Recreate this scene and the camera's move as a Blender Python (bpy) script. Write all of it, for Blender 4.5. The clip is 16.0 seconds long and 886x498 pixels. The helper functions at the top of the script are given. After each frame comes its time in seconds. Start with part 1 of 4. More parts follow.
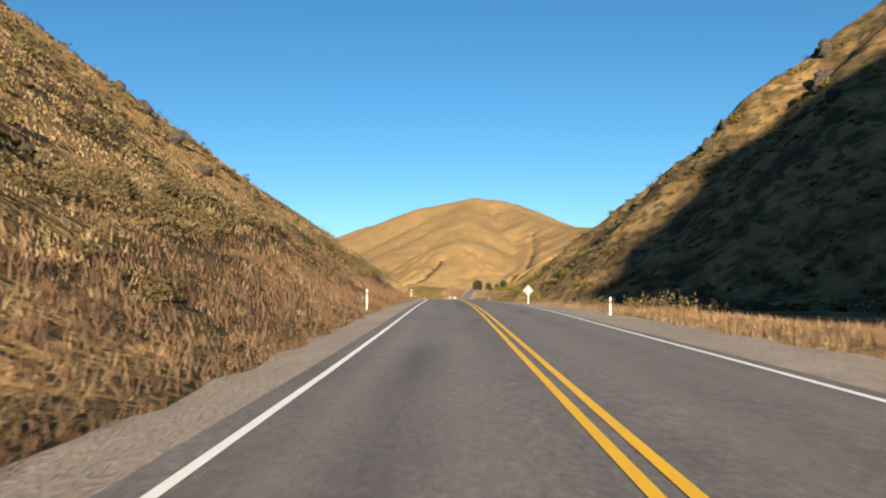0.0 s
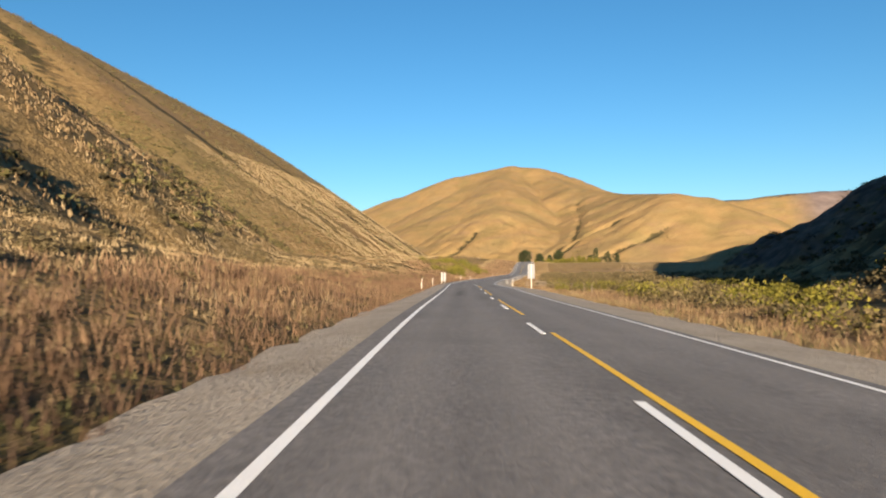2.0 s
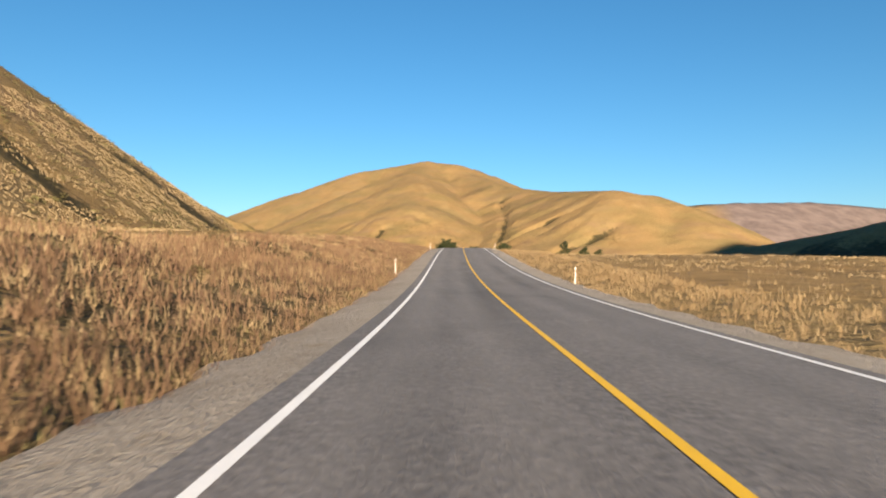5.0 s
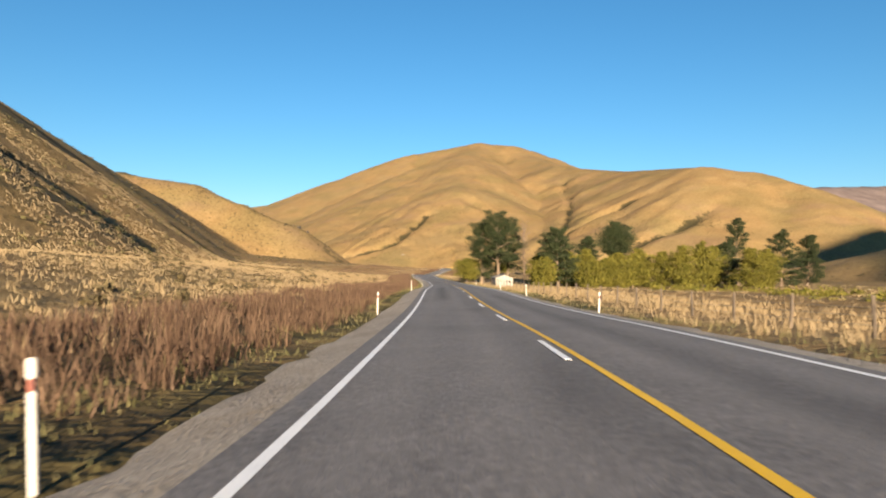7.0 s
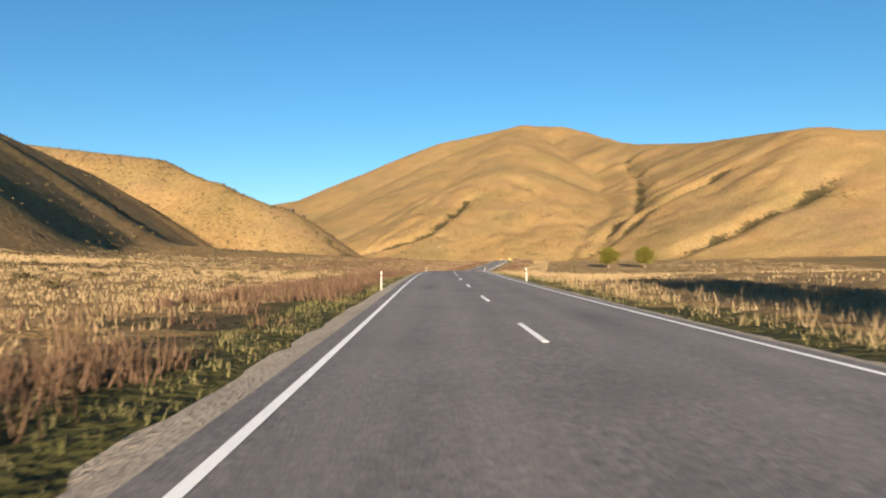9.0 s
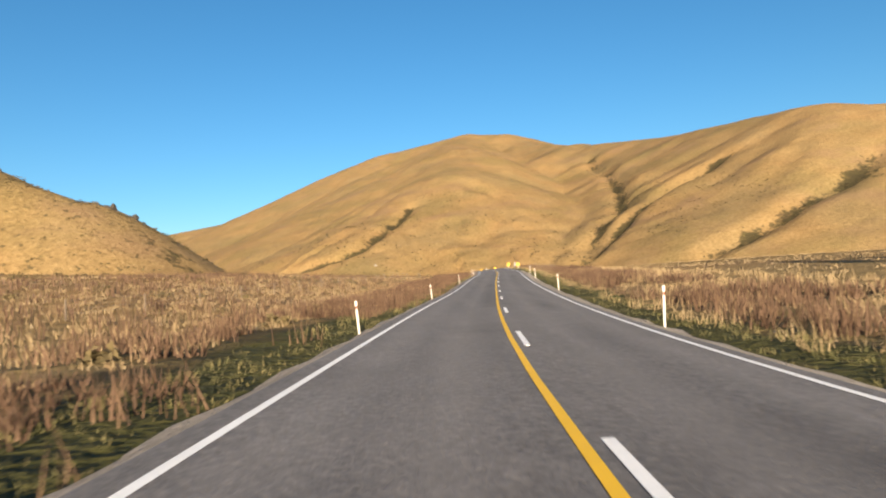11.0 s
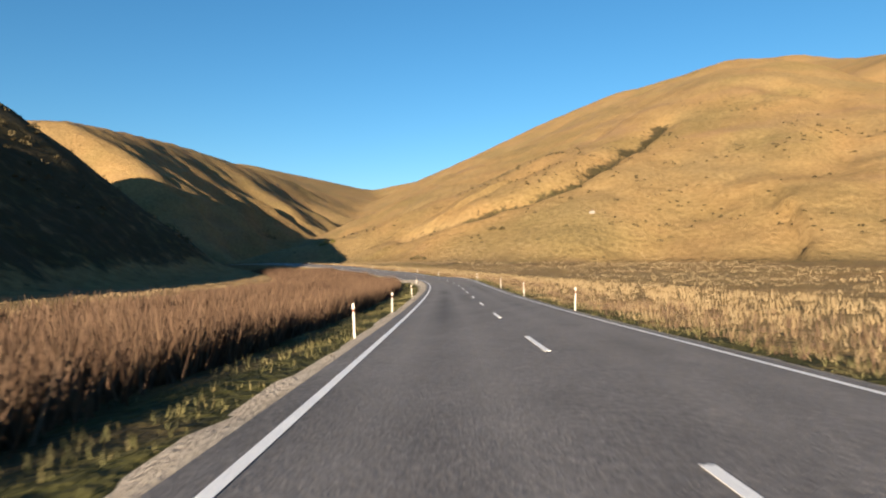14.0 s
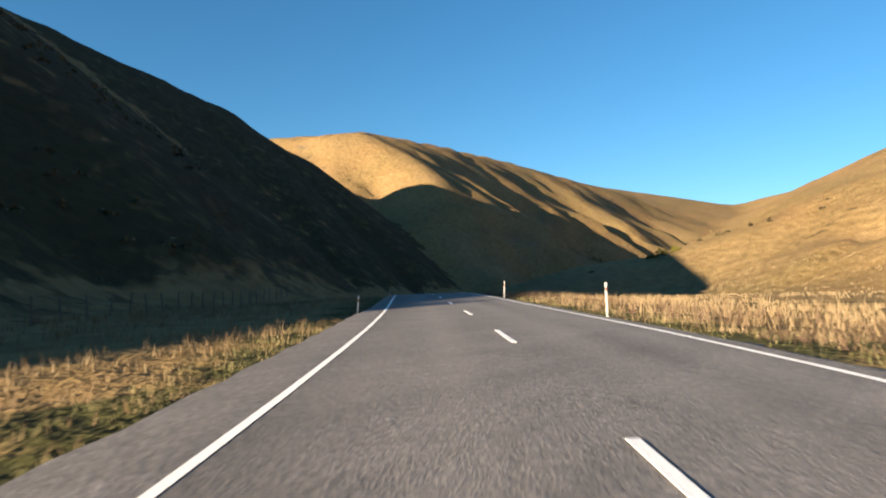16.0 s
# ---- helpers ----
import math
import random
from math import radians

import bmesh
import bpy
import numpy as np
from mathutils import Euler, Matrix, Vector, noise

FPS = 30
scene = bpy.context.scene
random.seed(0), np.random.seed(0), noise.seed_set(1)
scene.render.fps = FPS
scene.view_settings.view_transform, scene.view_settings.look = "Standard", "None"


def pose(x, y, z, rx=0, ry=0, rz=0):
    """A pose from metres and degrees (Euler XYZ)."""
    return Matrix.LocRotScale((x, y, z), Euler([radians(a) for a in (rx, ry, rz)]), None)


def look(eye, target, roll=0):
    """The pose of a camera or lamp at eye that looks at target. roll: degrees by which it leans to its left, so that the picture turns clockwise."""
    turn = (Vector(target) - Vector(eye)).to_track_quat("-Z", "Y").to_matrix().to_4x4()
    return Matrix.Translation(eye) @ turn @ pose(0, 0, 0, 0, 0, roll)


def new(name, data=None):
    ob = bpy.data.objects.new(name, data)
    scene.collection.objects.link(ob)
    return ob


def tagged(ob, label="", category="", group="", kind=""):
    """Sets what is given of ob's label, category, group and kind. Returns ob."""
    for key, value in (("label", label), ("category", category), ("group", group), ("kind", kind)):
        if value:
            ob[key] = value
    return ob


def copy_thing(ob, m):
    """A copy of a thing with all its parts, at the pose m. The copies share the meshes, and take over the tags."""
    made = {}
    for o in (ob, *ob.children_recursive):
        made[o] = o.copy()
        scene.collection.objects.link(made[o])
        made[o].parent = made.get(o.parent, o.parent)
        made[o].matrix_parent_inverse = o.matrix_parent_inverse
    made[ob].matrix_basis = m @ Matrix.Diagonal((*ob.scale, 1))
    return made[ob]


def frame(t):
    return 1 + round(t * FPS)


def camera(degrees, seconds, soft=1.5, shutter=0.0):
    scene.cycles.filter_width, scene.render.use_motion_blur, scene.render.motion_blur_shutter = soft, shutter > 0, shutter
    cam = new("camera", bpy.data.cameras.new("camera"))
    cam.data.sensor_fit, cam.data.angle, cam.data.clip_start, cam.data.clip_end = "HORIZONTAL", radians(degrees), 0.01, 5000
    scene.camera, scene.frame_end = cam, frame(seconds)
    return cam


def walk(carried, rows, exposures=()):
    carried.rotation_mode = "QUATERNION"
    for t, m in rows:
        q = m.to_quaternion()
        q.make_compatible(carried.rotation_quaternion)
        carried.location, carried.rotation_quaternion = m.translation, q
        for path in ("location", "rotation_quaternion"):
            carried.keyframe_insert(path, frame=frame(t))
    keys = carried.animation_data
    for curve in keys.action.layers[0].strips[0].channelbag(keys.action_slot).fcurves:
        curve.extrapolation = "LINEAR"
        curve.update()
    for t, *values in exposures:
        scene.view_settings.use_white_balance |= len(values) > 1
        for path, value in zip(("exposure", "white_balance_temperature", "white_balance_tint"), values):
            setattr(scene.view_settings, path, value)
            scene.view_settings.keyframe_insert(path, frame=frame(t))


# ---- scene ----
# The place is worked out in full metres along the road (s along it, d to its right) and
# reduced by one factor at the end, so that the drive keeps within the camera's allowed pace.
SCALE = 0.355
EYE_HEIGHT = 1.30
STEP = 25.0
S0 = -40.0
HEADING = [0.09, -0.61, -1.51, -0.48, -0.01, 0.40, 1.97, 1.03, 1.04, 1.13, 1.81, 0.48, 1.63, 1.29, -6.18, -6.87, -6.51, -5.71, -5.85, -7.27, -7.64, -6.22, -5.11, -5.70, -6.19, -6.57, -6.84, -6.39, -5.18, -0.41, 0.55, 0.41, -0.48, 1.53, 1.88, 3.22, 4.45, 4.98, 4.34, 2.92, 1.62, 1.02, 1.44, 1.19, -2.95, -6.35, -5.46, -7.04, -6.03, -4.71, 0.31, 4.73, 11.81, 12.44, 15.63, 17.50, 19.24, 19.13, 19.54, 20.84, 27.05, 32.05, 36.73, 42.20, 50.76, 53.55, 53.86, 53.47, 52.98, 52.59, 52.20, 52.00]
LEVEL = [0.25, 0.58, 0.87, 1.27, 1.24, 1.12, -0.19, -1.01, -1.07, -1.30, -1.37, -1.73, -1.91, -2.30, -2.53, -2.41, -2.76, -2.52, -2.75, -2.70, -2.92, -2.72, -2.21, -0.83, 1.08, 2.85, 3.83, 3.94, 4.09, 3.79, 3.00, 2.81, 2.12, 1.53, 1.01, 0.68, 0.37, 0.29, 0.37, 0.43, 0.12, -1.10, -2.10, -2.16, -2.51, -2.24, -1.80, -0.91, -0.18, 0.29, 1.34, 0.58, 0.50, -0.10, -0.60, -1.26, -2.18, -3.13, -3.84, -4.28, -4.33, -5.08, -4.58, -4.49, -3.45, -2.96, -2.28, -2.19, -2.39, -2.66, -2.88, -3.06]
TILT = [0.016, 0.017, 0.018, -0.005, -0.027, -0.027, -0.030, -0.030, -0.030, -0.030, -0.038, -0.027, -0.016, -0.024, -0.026, -0.012, -0.001, 0.000, 0.006, 0.006, 0.006, 0.006, 0.007, 0.008, 0.011, 0.013, 0.016, 0.019, 0.024, 0.042, 0.024, 0.002, 0.004, 0.014, 0.011, 0.008, 0.005, 0.004, 0.002, 0.000, -0.002, -0.005, -0.008, -0.022, -0.034, -0.026, 0.009, 0.018, 0.043, 0.042, 0.064, 0.055, 0.065, 0.036, 0.013, -0.002, -0.017, -0.019, -0.019, -0.001, 0.041, 0.049, 0.048, 0.033, 0.032, 0.028, 0.021, 0.016, 0.013, 0.010, 0.008, 0.008]

KNOTS = S0 + STEP * np.arange(len(HEADING))
SS = np.arange(S0, S0 + STEP * len(HEADING) - 20, 5.0)


def smooth(values, half):
    return np.convolve(np.pad(np.interp(SS, KNOTS, values), half, "edge"), np.ones(2 * half + 1) / (2 * half + 1), "valid")


ROAD_H = smooth(np.radians(HEADING), 3)
ROAD_Z = smooth(LEVEL, 2)
ROAD_B = np.interp(SS, KNOTS, TILT)
MID = (ROAD_H[1:] + ROAD_H[:-1]) / 2
ROAD_X = np.concatenate([[0], np.cumsum(-np.sin(MID) * 5)])
ROAD_Y = np.concatenate([[0], np.cumsum(np.cos(MID) * 5)])
ROAD_X -= np.interp(0, SS, ROAD_X)
ROAD_Y -= np.interp(0, SS, ROAD_Y)


def on_road(s, d=0.0, up=0.0):
    """Places on the road's surface: s metres along it, d to the right of its middle. Arrays or numbers."""
    h = np.interp(s, SS, ROAD_H)
    x, y, z, b = (np.interp(s, SS, v) for v in (ROAD_X, ROAD_Y, ROAD_Z, ROAD_B))
    return np.stack(np.broadcast_arrays(x + np.cos(h) * d, y + np.sin(h) * d, z + d * b + up), -1)


def heading(s):
    return float(np.degrees(np.interp(s, SS, ROAD_H)))


# ---- camera ----
cam = camera(69.7, 16.0, soft=2.1, shutter=0.03)
# seconds, metres along the road, metres right of its middle, yaw, pitch, roll
DRIVE = [
    (0, 0.0, -1.32, -0.31, 3.88, -0.18), (0.5, 49.0, -1.76, 1.24, 2.41, 0.30), (1, 98.2, -1.86, 2.28, -0.56, -0.22),
    (1.5, 147.6, -2.02, 2.64, 2.05, 1.07), (2, 195.1, -1.94, 2.70, 1.72, -0.35), (2.5, 247.7, -1.85, 2.10, 1.90, -0.46),
    (3, 293.9, -1.21, -2.17, 2.48, -3.04), (3.5, 343.7, -1.53, -4.78, 2.06, 0.21), (4, 389.3, -1.67, -5.10, 2.10, 0.34),
    (4.5, 437.2, -1.72, -5.24, 2.06, 0.50), (5, 485.1, -1.75, -5.00, 2.30, 0.67), (5.5, 533.0, -1.80, -5.15, 2.54, 0.94),
    (6, 580.9, -1.84, -5.51, 2.68, 1.21), (6.5, 628.8, -1.86, -4.75, 2.77, 1.46), (7, 679.0, -1.81, -0.04, 1.31, 0.79),
    (7.5, 727.2, -2.24, 1.30, 1.30, 1.27), (8, 773.7, -1.80, 2.39, 0.67, -0.33), (8.5, 821.2, -1.78, 3.04, 0.82, -0.37),
    (9, 868.7, -1.74, 3.77, 1.00, -0.76), (9.5, 916.1, -1.68, 3.69, 1.19, -1.34), (10, 963.6, -1.62, 3.02, 1.26, -1.83),
    (10.5, 1011.1, -1.54, 2.28, 2.30, -2.11), (11, 1056.4, -0.99, -1.35, 2.94, -3.50), (11.5, 1104.7, -1.48, -4.59, 4.00, -2.44),
    (12, 1156.7, -1.56, -4.11, 4.32, -1.00), (12.5, 1210.2, -2.02, 2.10, 1.92, 0.50), (13, 1259.2, -1.75, 11.88, 1.09, 2.16),
    (13.5, 1304.2, -1.83, 16.74, 1.18, 0.31), (14, 1357.2, -1.73, 19.46, 0.66, -1.18), (14.5, 1405.1, -1.46, 21.23, 0.99, -2.04),
    (15, 1458.1, -1.87, 28.56, 1.37, -0.54), (15.5, 1505.6, -1.97, 38.55, 2.82, 0.18), (16, 1556.8, -1.30, 50.14, 4.12, -1.05)]



def drive_pose(s, d, yaw, pitch, roll):
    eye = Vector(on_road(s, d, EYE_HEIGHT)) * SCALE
    a, b = radians(yaw), radians(pitch)
    return look(eye, eye + Vector((-math.sin(a) * math.cos(b), math.cos(a) * math.cos(b), math.sin(b))), roll)


walk(cam, [(t, drive_pose(*row)) for t, *row in DRIVE], [(0, 1.82), (14.5, 1.82), (15.5, 1.98), (16, 2.04)])

# ---- light ----
SUN_UP = 11.0
world = bpy.data.worlds.new("sky")
scene.world = world
world.use_nodes = True
wn = world.node_tree
sky = wn.nodes.new("ShaderNodeTexSky")
sky.sky_type = "NISHITA"
sky.sun_disc = False
sky.sun_elevation = radians(SUN_UP)
sky.sun_rotation = radians(178.2)
sky.air_density, sky.dust_density, sky.ozone_density = 1.0, 0.2, 4.0
wn.nodes["Background"].inputs[1].default_value = 0.050
clear = wn.nodes.new("ShaderNodeHueSaturation")
clear.inputs["Saturation"].default_value = 1.12
clear.inputs["Hue"].default_value = 0.493
wn.links.new(sky.outputs[0], clear.inputs["Color"])
wn.links.new(clear.outputs[0], wn.nodes["Background"].inputs[0])
sun = new("sun", bpy.data.lights.new("sun", "SUN"))
sun.data.energy, sun.data.angle, sun.data.color = 5.0, radians(0.5), (1.0, 0.805, 0.575)
sun.matrix_world = look((0, 0, 0), (-math.sin(radians(1.8)), math.cos(radians(1.8)), -math.tan(radians(SUN_UP))))


# ---- materials ----
class Nodes:
    """A short way to wire a material."""

    def __init__(self, name, rough=0.8, metal=0.0, spec=0.3):
        self.mat = bpy.data.materials.new(name)
        self.mat.use_nodes = True
        self.tree = self.mat.node_tree
        self.out = self.tree.nodes["Principled BSDF"]
        self.set(self.out, Roughness=rough, Metallic=metal)
        self.out.inputs["Specular IOR Level"].default_value = spec
        self.coord = self.tree.nodes.new("ShaderNodeTexCoord").outputs["Object"]

    def set(self, node, **values):
        for key, v in values.items():
            socket = node.inputs[key]
            if isinstance(v, bpy.types.NodeSocket):
                self.tree.links.new(v, socket)
            else:
                socket.default_value = (*v, 1) if isinstance(v, tuple) and len(v) == 3 and socket.type == "RGBA" else v
        return node

    def noise(self, scale, detail=4.0, rough=0.55, stretch=None, coord=None):
        at = coord or self.coord
        if stretch:
            m = self.tree.nodes.new("ShaderNodeMapping")
            m.inputs["Scale"].default_value = stretch
            self.tree.links.new(at, m.inputs["Vector"])
            at = m.outputs[0]
        return self.set(self.tree.nodes.new("ShaderNodeTexNoise"), Vector=at, Scale=scale, Detail=detail, Roughness=rough).outputs["Fac"]

    def ramp(self, fac, *stops):
        r = self.tree.nodes.new("ShaderNodeValToRGB")
        el = r.color_ramp.elements
        while len(el) < len(stops):
            el.new(0.5)
        for e, (at, c) in zip(el, stops):
            e.position, e.color = at, (*(c if isinstance(c, tuple) else (c, c, c)), 1)
        self.tree.links.new(fac, r.inputs[0])
        return r.outputs[0]

    def mix(self, fac, a, b, how="MIX"):
        m = self.tree.nodes.new("ShaderNodeMixRGB")
        m.blend_type = how
        return self.set(m, Fac=fac, Color1=a, Color2=b).outputs[0]

    def math(self, how, a, b):
        m = self.tree.nodes.new("ShaderNodeMath")
        m.operation = how
        for socket, v in zip(m.inputs, (a, b)):
            if isinstance(v, bpy.types.NodeSocket):
                self.tree.links.new(v, socket)
            else:
                socket.default_value = v
        return m.outputs[0]

    def attribute(self, name):
        a = self.tree.nodes.new("ShaderNodeAttribute")
        a.attribute_name = name
        return a.outputs["Fac"]

    def island(self):
        return self.tree.nodes.new("ShaderNodeNewGeometry").outputs["Random Per Island"]

    def piece(self):
        return self.tree.nodes.new("ShaderNodeObjectInfo").outputs["Random"]

    def bump(self, height, strength=0.5, distance=0.05):
        b = self.set(self.tree.nodes.new("ShaderNodeBump"), Height=height, Strength=strength, Distance=distance)
        self.tree.links.new(b.outputs[0], self.out.inputs["Normal"])

    def colour(self, c):
        self.set(self.out, **{"Base Color": c})
        return self.mat


def ground_material():
    n = Nodes("dry_grassland", 0.95, spec=0.1)
    wide = n.noise(0.011, 3.5, 0.45)
    patch = n.noise(0.043, 4.5, 0.50)
    tuft = n.noise(0.434, 4.5, 0.55)
    fine = n.noise(3.100, 3.0, 0.55)
    gold = n.ramp(wide, (0.34, (0.178, 0.134, 0.062)), (0.48, (0.236, 0.154, 0.062)), (0.58, (0.246, 0.146, 0.056)), (0.70, (0.262, 0.182, 0.084)))
    brown = n.ramp(patch, (0.32, (0.118, 0.080, 0.040)), (0.46, (0.212, 0.138, 0.060)), (0.68, (0.262, 0.178, 0.082)))
    c = n.mix(0.42, gold, brown)
    c = n.mix(0.38, c, n.ramp(tuft, (0.32, (0.090, 0.064, 0.031)), (0.52, (0.234, 0.158, 0.073)), (0.72, (0.328, 0.236, 0.122))))
    c = n.mix(n.ramp(n.noise(0.013, 5.0, 0.55), (0.46, 0.0), (0.64, 0.42)), c, n.ramp(tuft, (0.3, (0.082, 0.070, 0.025)), (0.7, (0.175, 0.142, 0.058))))
    bare = n.noise(1.0, 5.0, 0.55, (0.012, 0.022, 0.03))
    c = n.mix(n.ramp(bare, (0.54, 0.0), (0.68, 0.40)), c, n.ramp(fine, (0.3, (0.133, 0.078, 0.048)), (0.7, (0.226, 0.144, 0.094))))
    ripple = n.noise(0.136, 4.5, 0.55)
    scrub = n.ramp(n.math("ADD", n.attribute("scrub"), n.math("SUBTRACT", ripple, 0.5)), (0.38, 0.0), (0.56, 1.0))
    olive = n.ramp(n.noise(0.05, 4.0, 0.5), (0.42, (0.070, 0.062, 0.023)), (0.60, (0.061, 0.042, 0.023)))
    c = n.mix(n.math("MULTIPLY", scrub, 0.85), c, n.mix(n.ramp(tuft, (0.38, 0.0), (0.60, 0.85)), (0.027, 0.023, 0.012), olive))
    dots = n.math("ADD", n.math("MULTIPLY", n.attribute("scrub"), 0.55), n.math("SUBTRACT", n.noise(0.28, 2.0, 0.5), 0.5))
    c = n.mix(n.ramp(dots, (0.25, 0.0), (0.33, 0.70)), c, (0.039, 0.034, 0.017))
    rock = n.ramp(n.math("ADD", n.attribute("rock"), n.math("SUBTRACT", n.noise(0.062, 5.5, 0.55), 0.5)), (0.45, 0.0), (0.58, 1.0))
    c = n.mix(rock, c, n.ramp(n.noise(0.310, 6.0, 0.6), (0.3, (0.027, 0.023, 0.020)), (0.7, (0.133, 0.108, 0.086))))
    # mauve-grey tint: distance haze put into the far range's colour
    c = n.mix(n.ramp(n.attribute("haze"), (0.2, 0.0), (0.8, 0.9)), c, n.ramp(n.noise(0.012, 5.0, 0.6), (0.35, (0.094, 0.075, 0.078)), (0.65, (0.168, 0.133, 0.129))))
    green = n.ramp(n.math("ADD", n.attribute("green"), n.math("SUBTRACT", n.noise(0.310, 3.100, 0.434), 0.5)), (0.45, 0.0), (0.7, 1.0))
    c = n.mix(green, c, n.ramp(fine, (0.3, (0.025, 0.028, 0.009)), (0.7, (0.072, 0.067, 0.023))))
    n.bump(n.math("ADD", n.math("MULTIPLY", n.math("ADD", tuft, n.math("MULTIPLY", ripple, 1.0)), 0.6), n.math("MULTIPLY", fine, 0.25)), 0.8, 0.6)
    return n.colour(c)


def asphalt_material():
    n = Nodes("chip_seal_asphalt", 0.8, spec=0.35)
    grain = n.noise(34.0, 2.5, 0.6)
    chips = n.noise(11.0, 3.0, 0.65)
    mottle = n.noise(0.854, 3.680, 0.447)
    streak = n.noise(0.272, 2.944, 0.413)
    run = n.noise(1.0, 3.0, 0.5, (1.4, 0.05, 1.0))
    c = n.ramp(grain, (0.30, (0.054, 0.050, 0.050)), (0.50, (0.143, 0.132, 0.128)), (0.70, (0.304, 0.278, 0.264)))
    c = n.mix(0.55, c, n.ramp(chips, (0.34, (0.047, 0.045, 0.046)), (0.50, (0.141, 0.132, 0.127)), (0.66, (0.294, 0.271, 0.259))))
    c = n.mix(0.30, c, n.ramp(mottle, (0.3, (0.099, 0.094, 0.091)), (0.7, (0.183, 0.169, 0.160))))
    c = n.mix(n.ramp(run, (0.42, 0.0), (0.66, 0.34)), c, (0.080, 0.076, 0.073))
    c = n.mix(n.ramp(streak, (0.56, 0.0), (0.70, 0.35)), c, (0.070, 0.064, 0.061))
    c = n.mix(n.math("MULTIPLY", n.attribute("wheel"), 0.30), c, (0.218, 0.202, 0.189))
    c = n.mix(n.attribute("patch"), c, (0.039, 0.035, 0.034))
    n.bump(n.math("ADD", grain, chips), 0.5, 0.012)
    return n.colour(c)


def gravel_material():
    n = Nodes("roadside_gravel", 0.95, spec=0.15)
    v = n.tree.nodes.new("ShaderNodeTexVoronoi")
    n.set(v, Vector=n.coord, Scale=16.0)
    grain = n.noise(9.180, 5.100, 0.764)
    c = n.ramp(grain, (0.30, (0.190, 0.166, 0.142)), (0.52, (0.325, 0.290, 0.252)), (0.74, (0.460, 0.420, 0.375)))
    c = n.mix(0.35, c, n.ramp(n.noise(0.510, 5.100, 0.662), (0.35, (0.180, 0.152, 0.122)), (0.65, (0.390, 0.350, 0.304))))
    c = n.mix(n.ramp(n.noise(0.918, 6.120, 0.764), (0.58, 0.0), (0.68, 0.5)), c, (0.225, 0.165, 0.092))
    n.bump(n.math("ADD", v.outputs["Distance"], grain), 0.8, 0.04)
    return n.colour(c)


def paint_material(name, colour, worn):
    n = Nodes(name, 0.6, spec=0.4)
    wear = n.ramp(n.noise(9.0, 7.0, 0.8), (worn - 0.09, (0.125, 0.117, 0.113)), (worn, colour))
    n.bump(n.noise(28.0, 3.0, 0.7), 0.4, 0.008)
    return n.colour(n.mix(0.25, wear, n.ramp(n.noise(2.0), (0.3, tuple(0.7 * v for v in colour)), (0.7, colour))))


def blade_material(name, *stops, rough=0.75):
    n = Nodes(name, rough, spec=0.2)
    n.out.inputs["Subsurface Weight"].default_value = 0.0
    c = n.ramp(n.island(), *stops)
    return n.colour(n.mix(0.35, c, n.ramp(n.noise(0.25, 4.0, 0.6), (0.35, stops[0][1]), (0.65, stops[-1][1]))))


def plain(name, colour, rough=0.6, metal=0.0, scale=6.0, amount=0.22, stretch=None, relief=0.15, depth=0.01):
    n = Nodes(name, rough, metal)
    f = n.noise(scale, 6.0, 0.65, stretch)
    dark = tuple(v * (1 - amount) for v in colour)
    light = tuple(min(1.0, v * (1 + amount * 0.6)) for v in colour)
    n.bump(f, relief, depth)
    c = n.ramp(f, (0.32, dark), (0.52, colour), (0.72, light))
    return n.colour(n.mix(n.ramp(n.noise(scale * 0.3, 5.0, 0.7), (0.55, 0.0), (0.75, 0.4)), c, tuple(v * 0.55 for v in colour)))


GROUND = ground_material()
ASPHALT = asphalt_material()
GRAVEL = gravel_material()
WHITE_LINE = paint_material("white_road_paint", (0.86, 0.85, 0.83), 0.33)
YELLOW_LINE = paint_material("yellow_road_paint", (0.80, 0.47, 0.012), 0.33)
DRY_GRASS = blade_material("dry_grass_blades", (0.0, (0.098, 0.059, 0.028)), (0.35, (0.144, 0.093, 0.045)), (0.7, (0.183, 0.126, 0.065)), (1.0, (0.226, 0.172, 0.098)))
BROWN_GRASS = blade_material("brown_seed_grass", (0.0, (0.026, 0.014, 0.009)), (0.4, (0.056, 0.031, 0.019)), (0.75, (0.092, 0.053, 0.033)), (1.0, (0.150, 0.098, 0.061)))
GREEN_GRASS = blade_material("green_grass_blades", (0.0, (0.042, 0.046, 0.014)), (0.5, (0.090, 0.086, 0.030)), (1.0, (0.190, 0.155, 0.072)))
RUST_GRASS = blade_material("rusty_reeds", (0.0, (0.062, 0.034, 0.019)), (0.5, (0.108, 0.063, 0.036)), (1.0, (0.175, 0.112, 0.066)))
PALE_GRASS = blade_material("pale_field_grass", (0.0, (0.148, 0.101, 0.051)), (0.5, (0.211, 0.154, 0.083)), (1.0, (0.265, 0.204, 0.119)))
DARK_LEAF = blade_material("dark_shrub_leaves", (0.0, (0.012, 0.010, 0.005)), (0.5, (0.030, 0.025, 0.011)), (1.0, (0.066, 0.053, 0.023)))
OLIVE_LEAF = blade_material("olive_shrub_leaves", (0.0, (0.030, 0.028, 0.010)), (0.5, (0.078, 0.068, 0.024)), (1.0, (0.150, 0.126, 0.050)))
SCRUB_LEAF = blade_material("scrub_leaves", (0.0, (0.023, 0.020, 0.009)), (0.45, (0.058, 0.044, 0.020)), (0.8, (0.100, 0.076, 0.034)), (1.0, (0.148, 0.113, 0.055)))
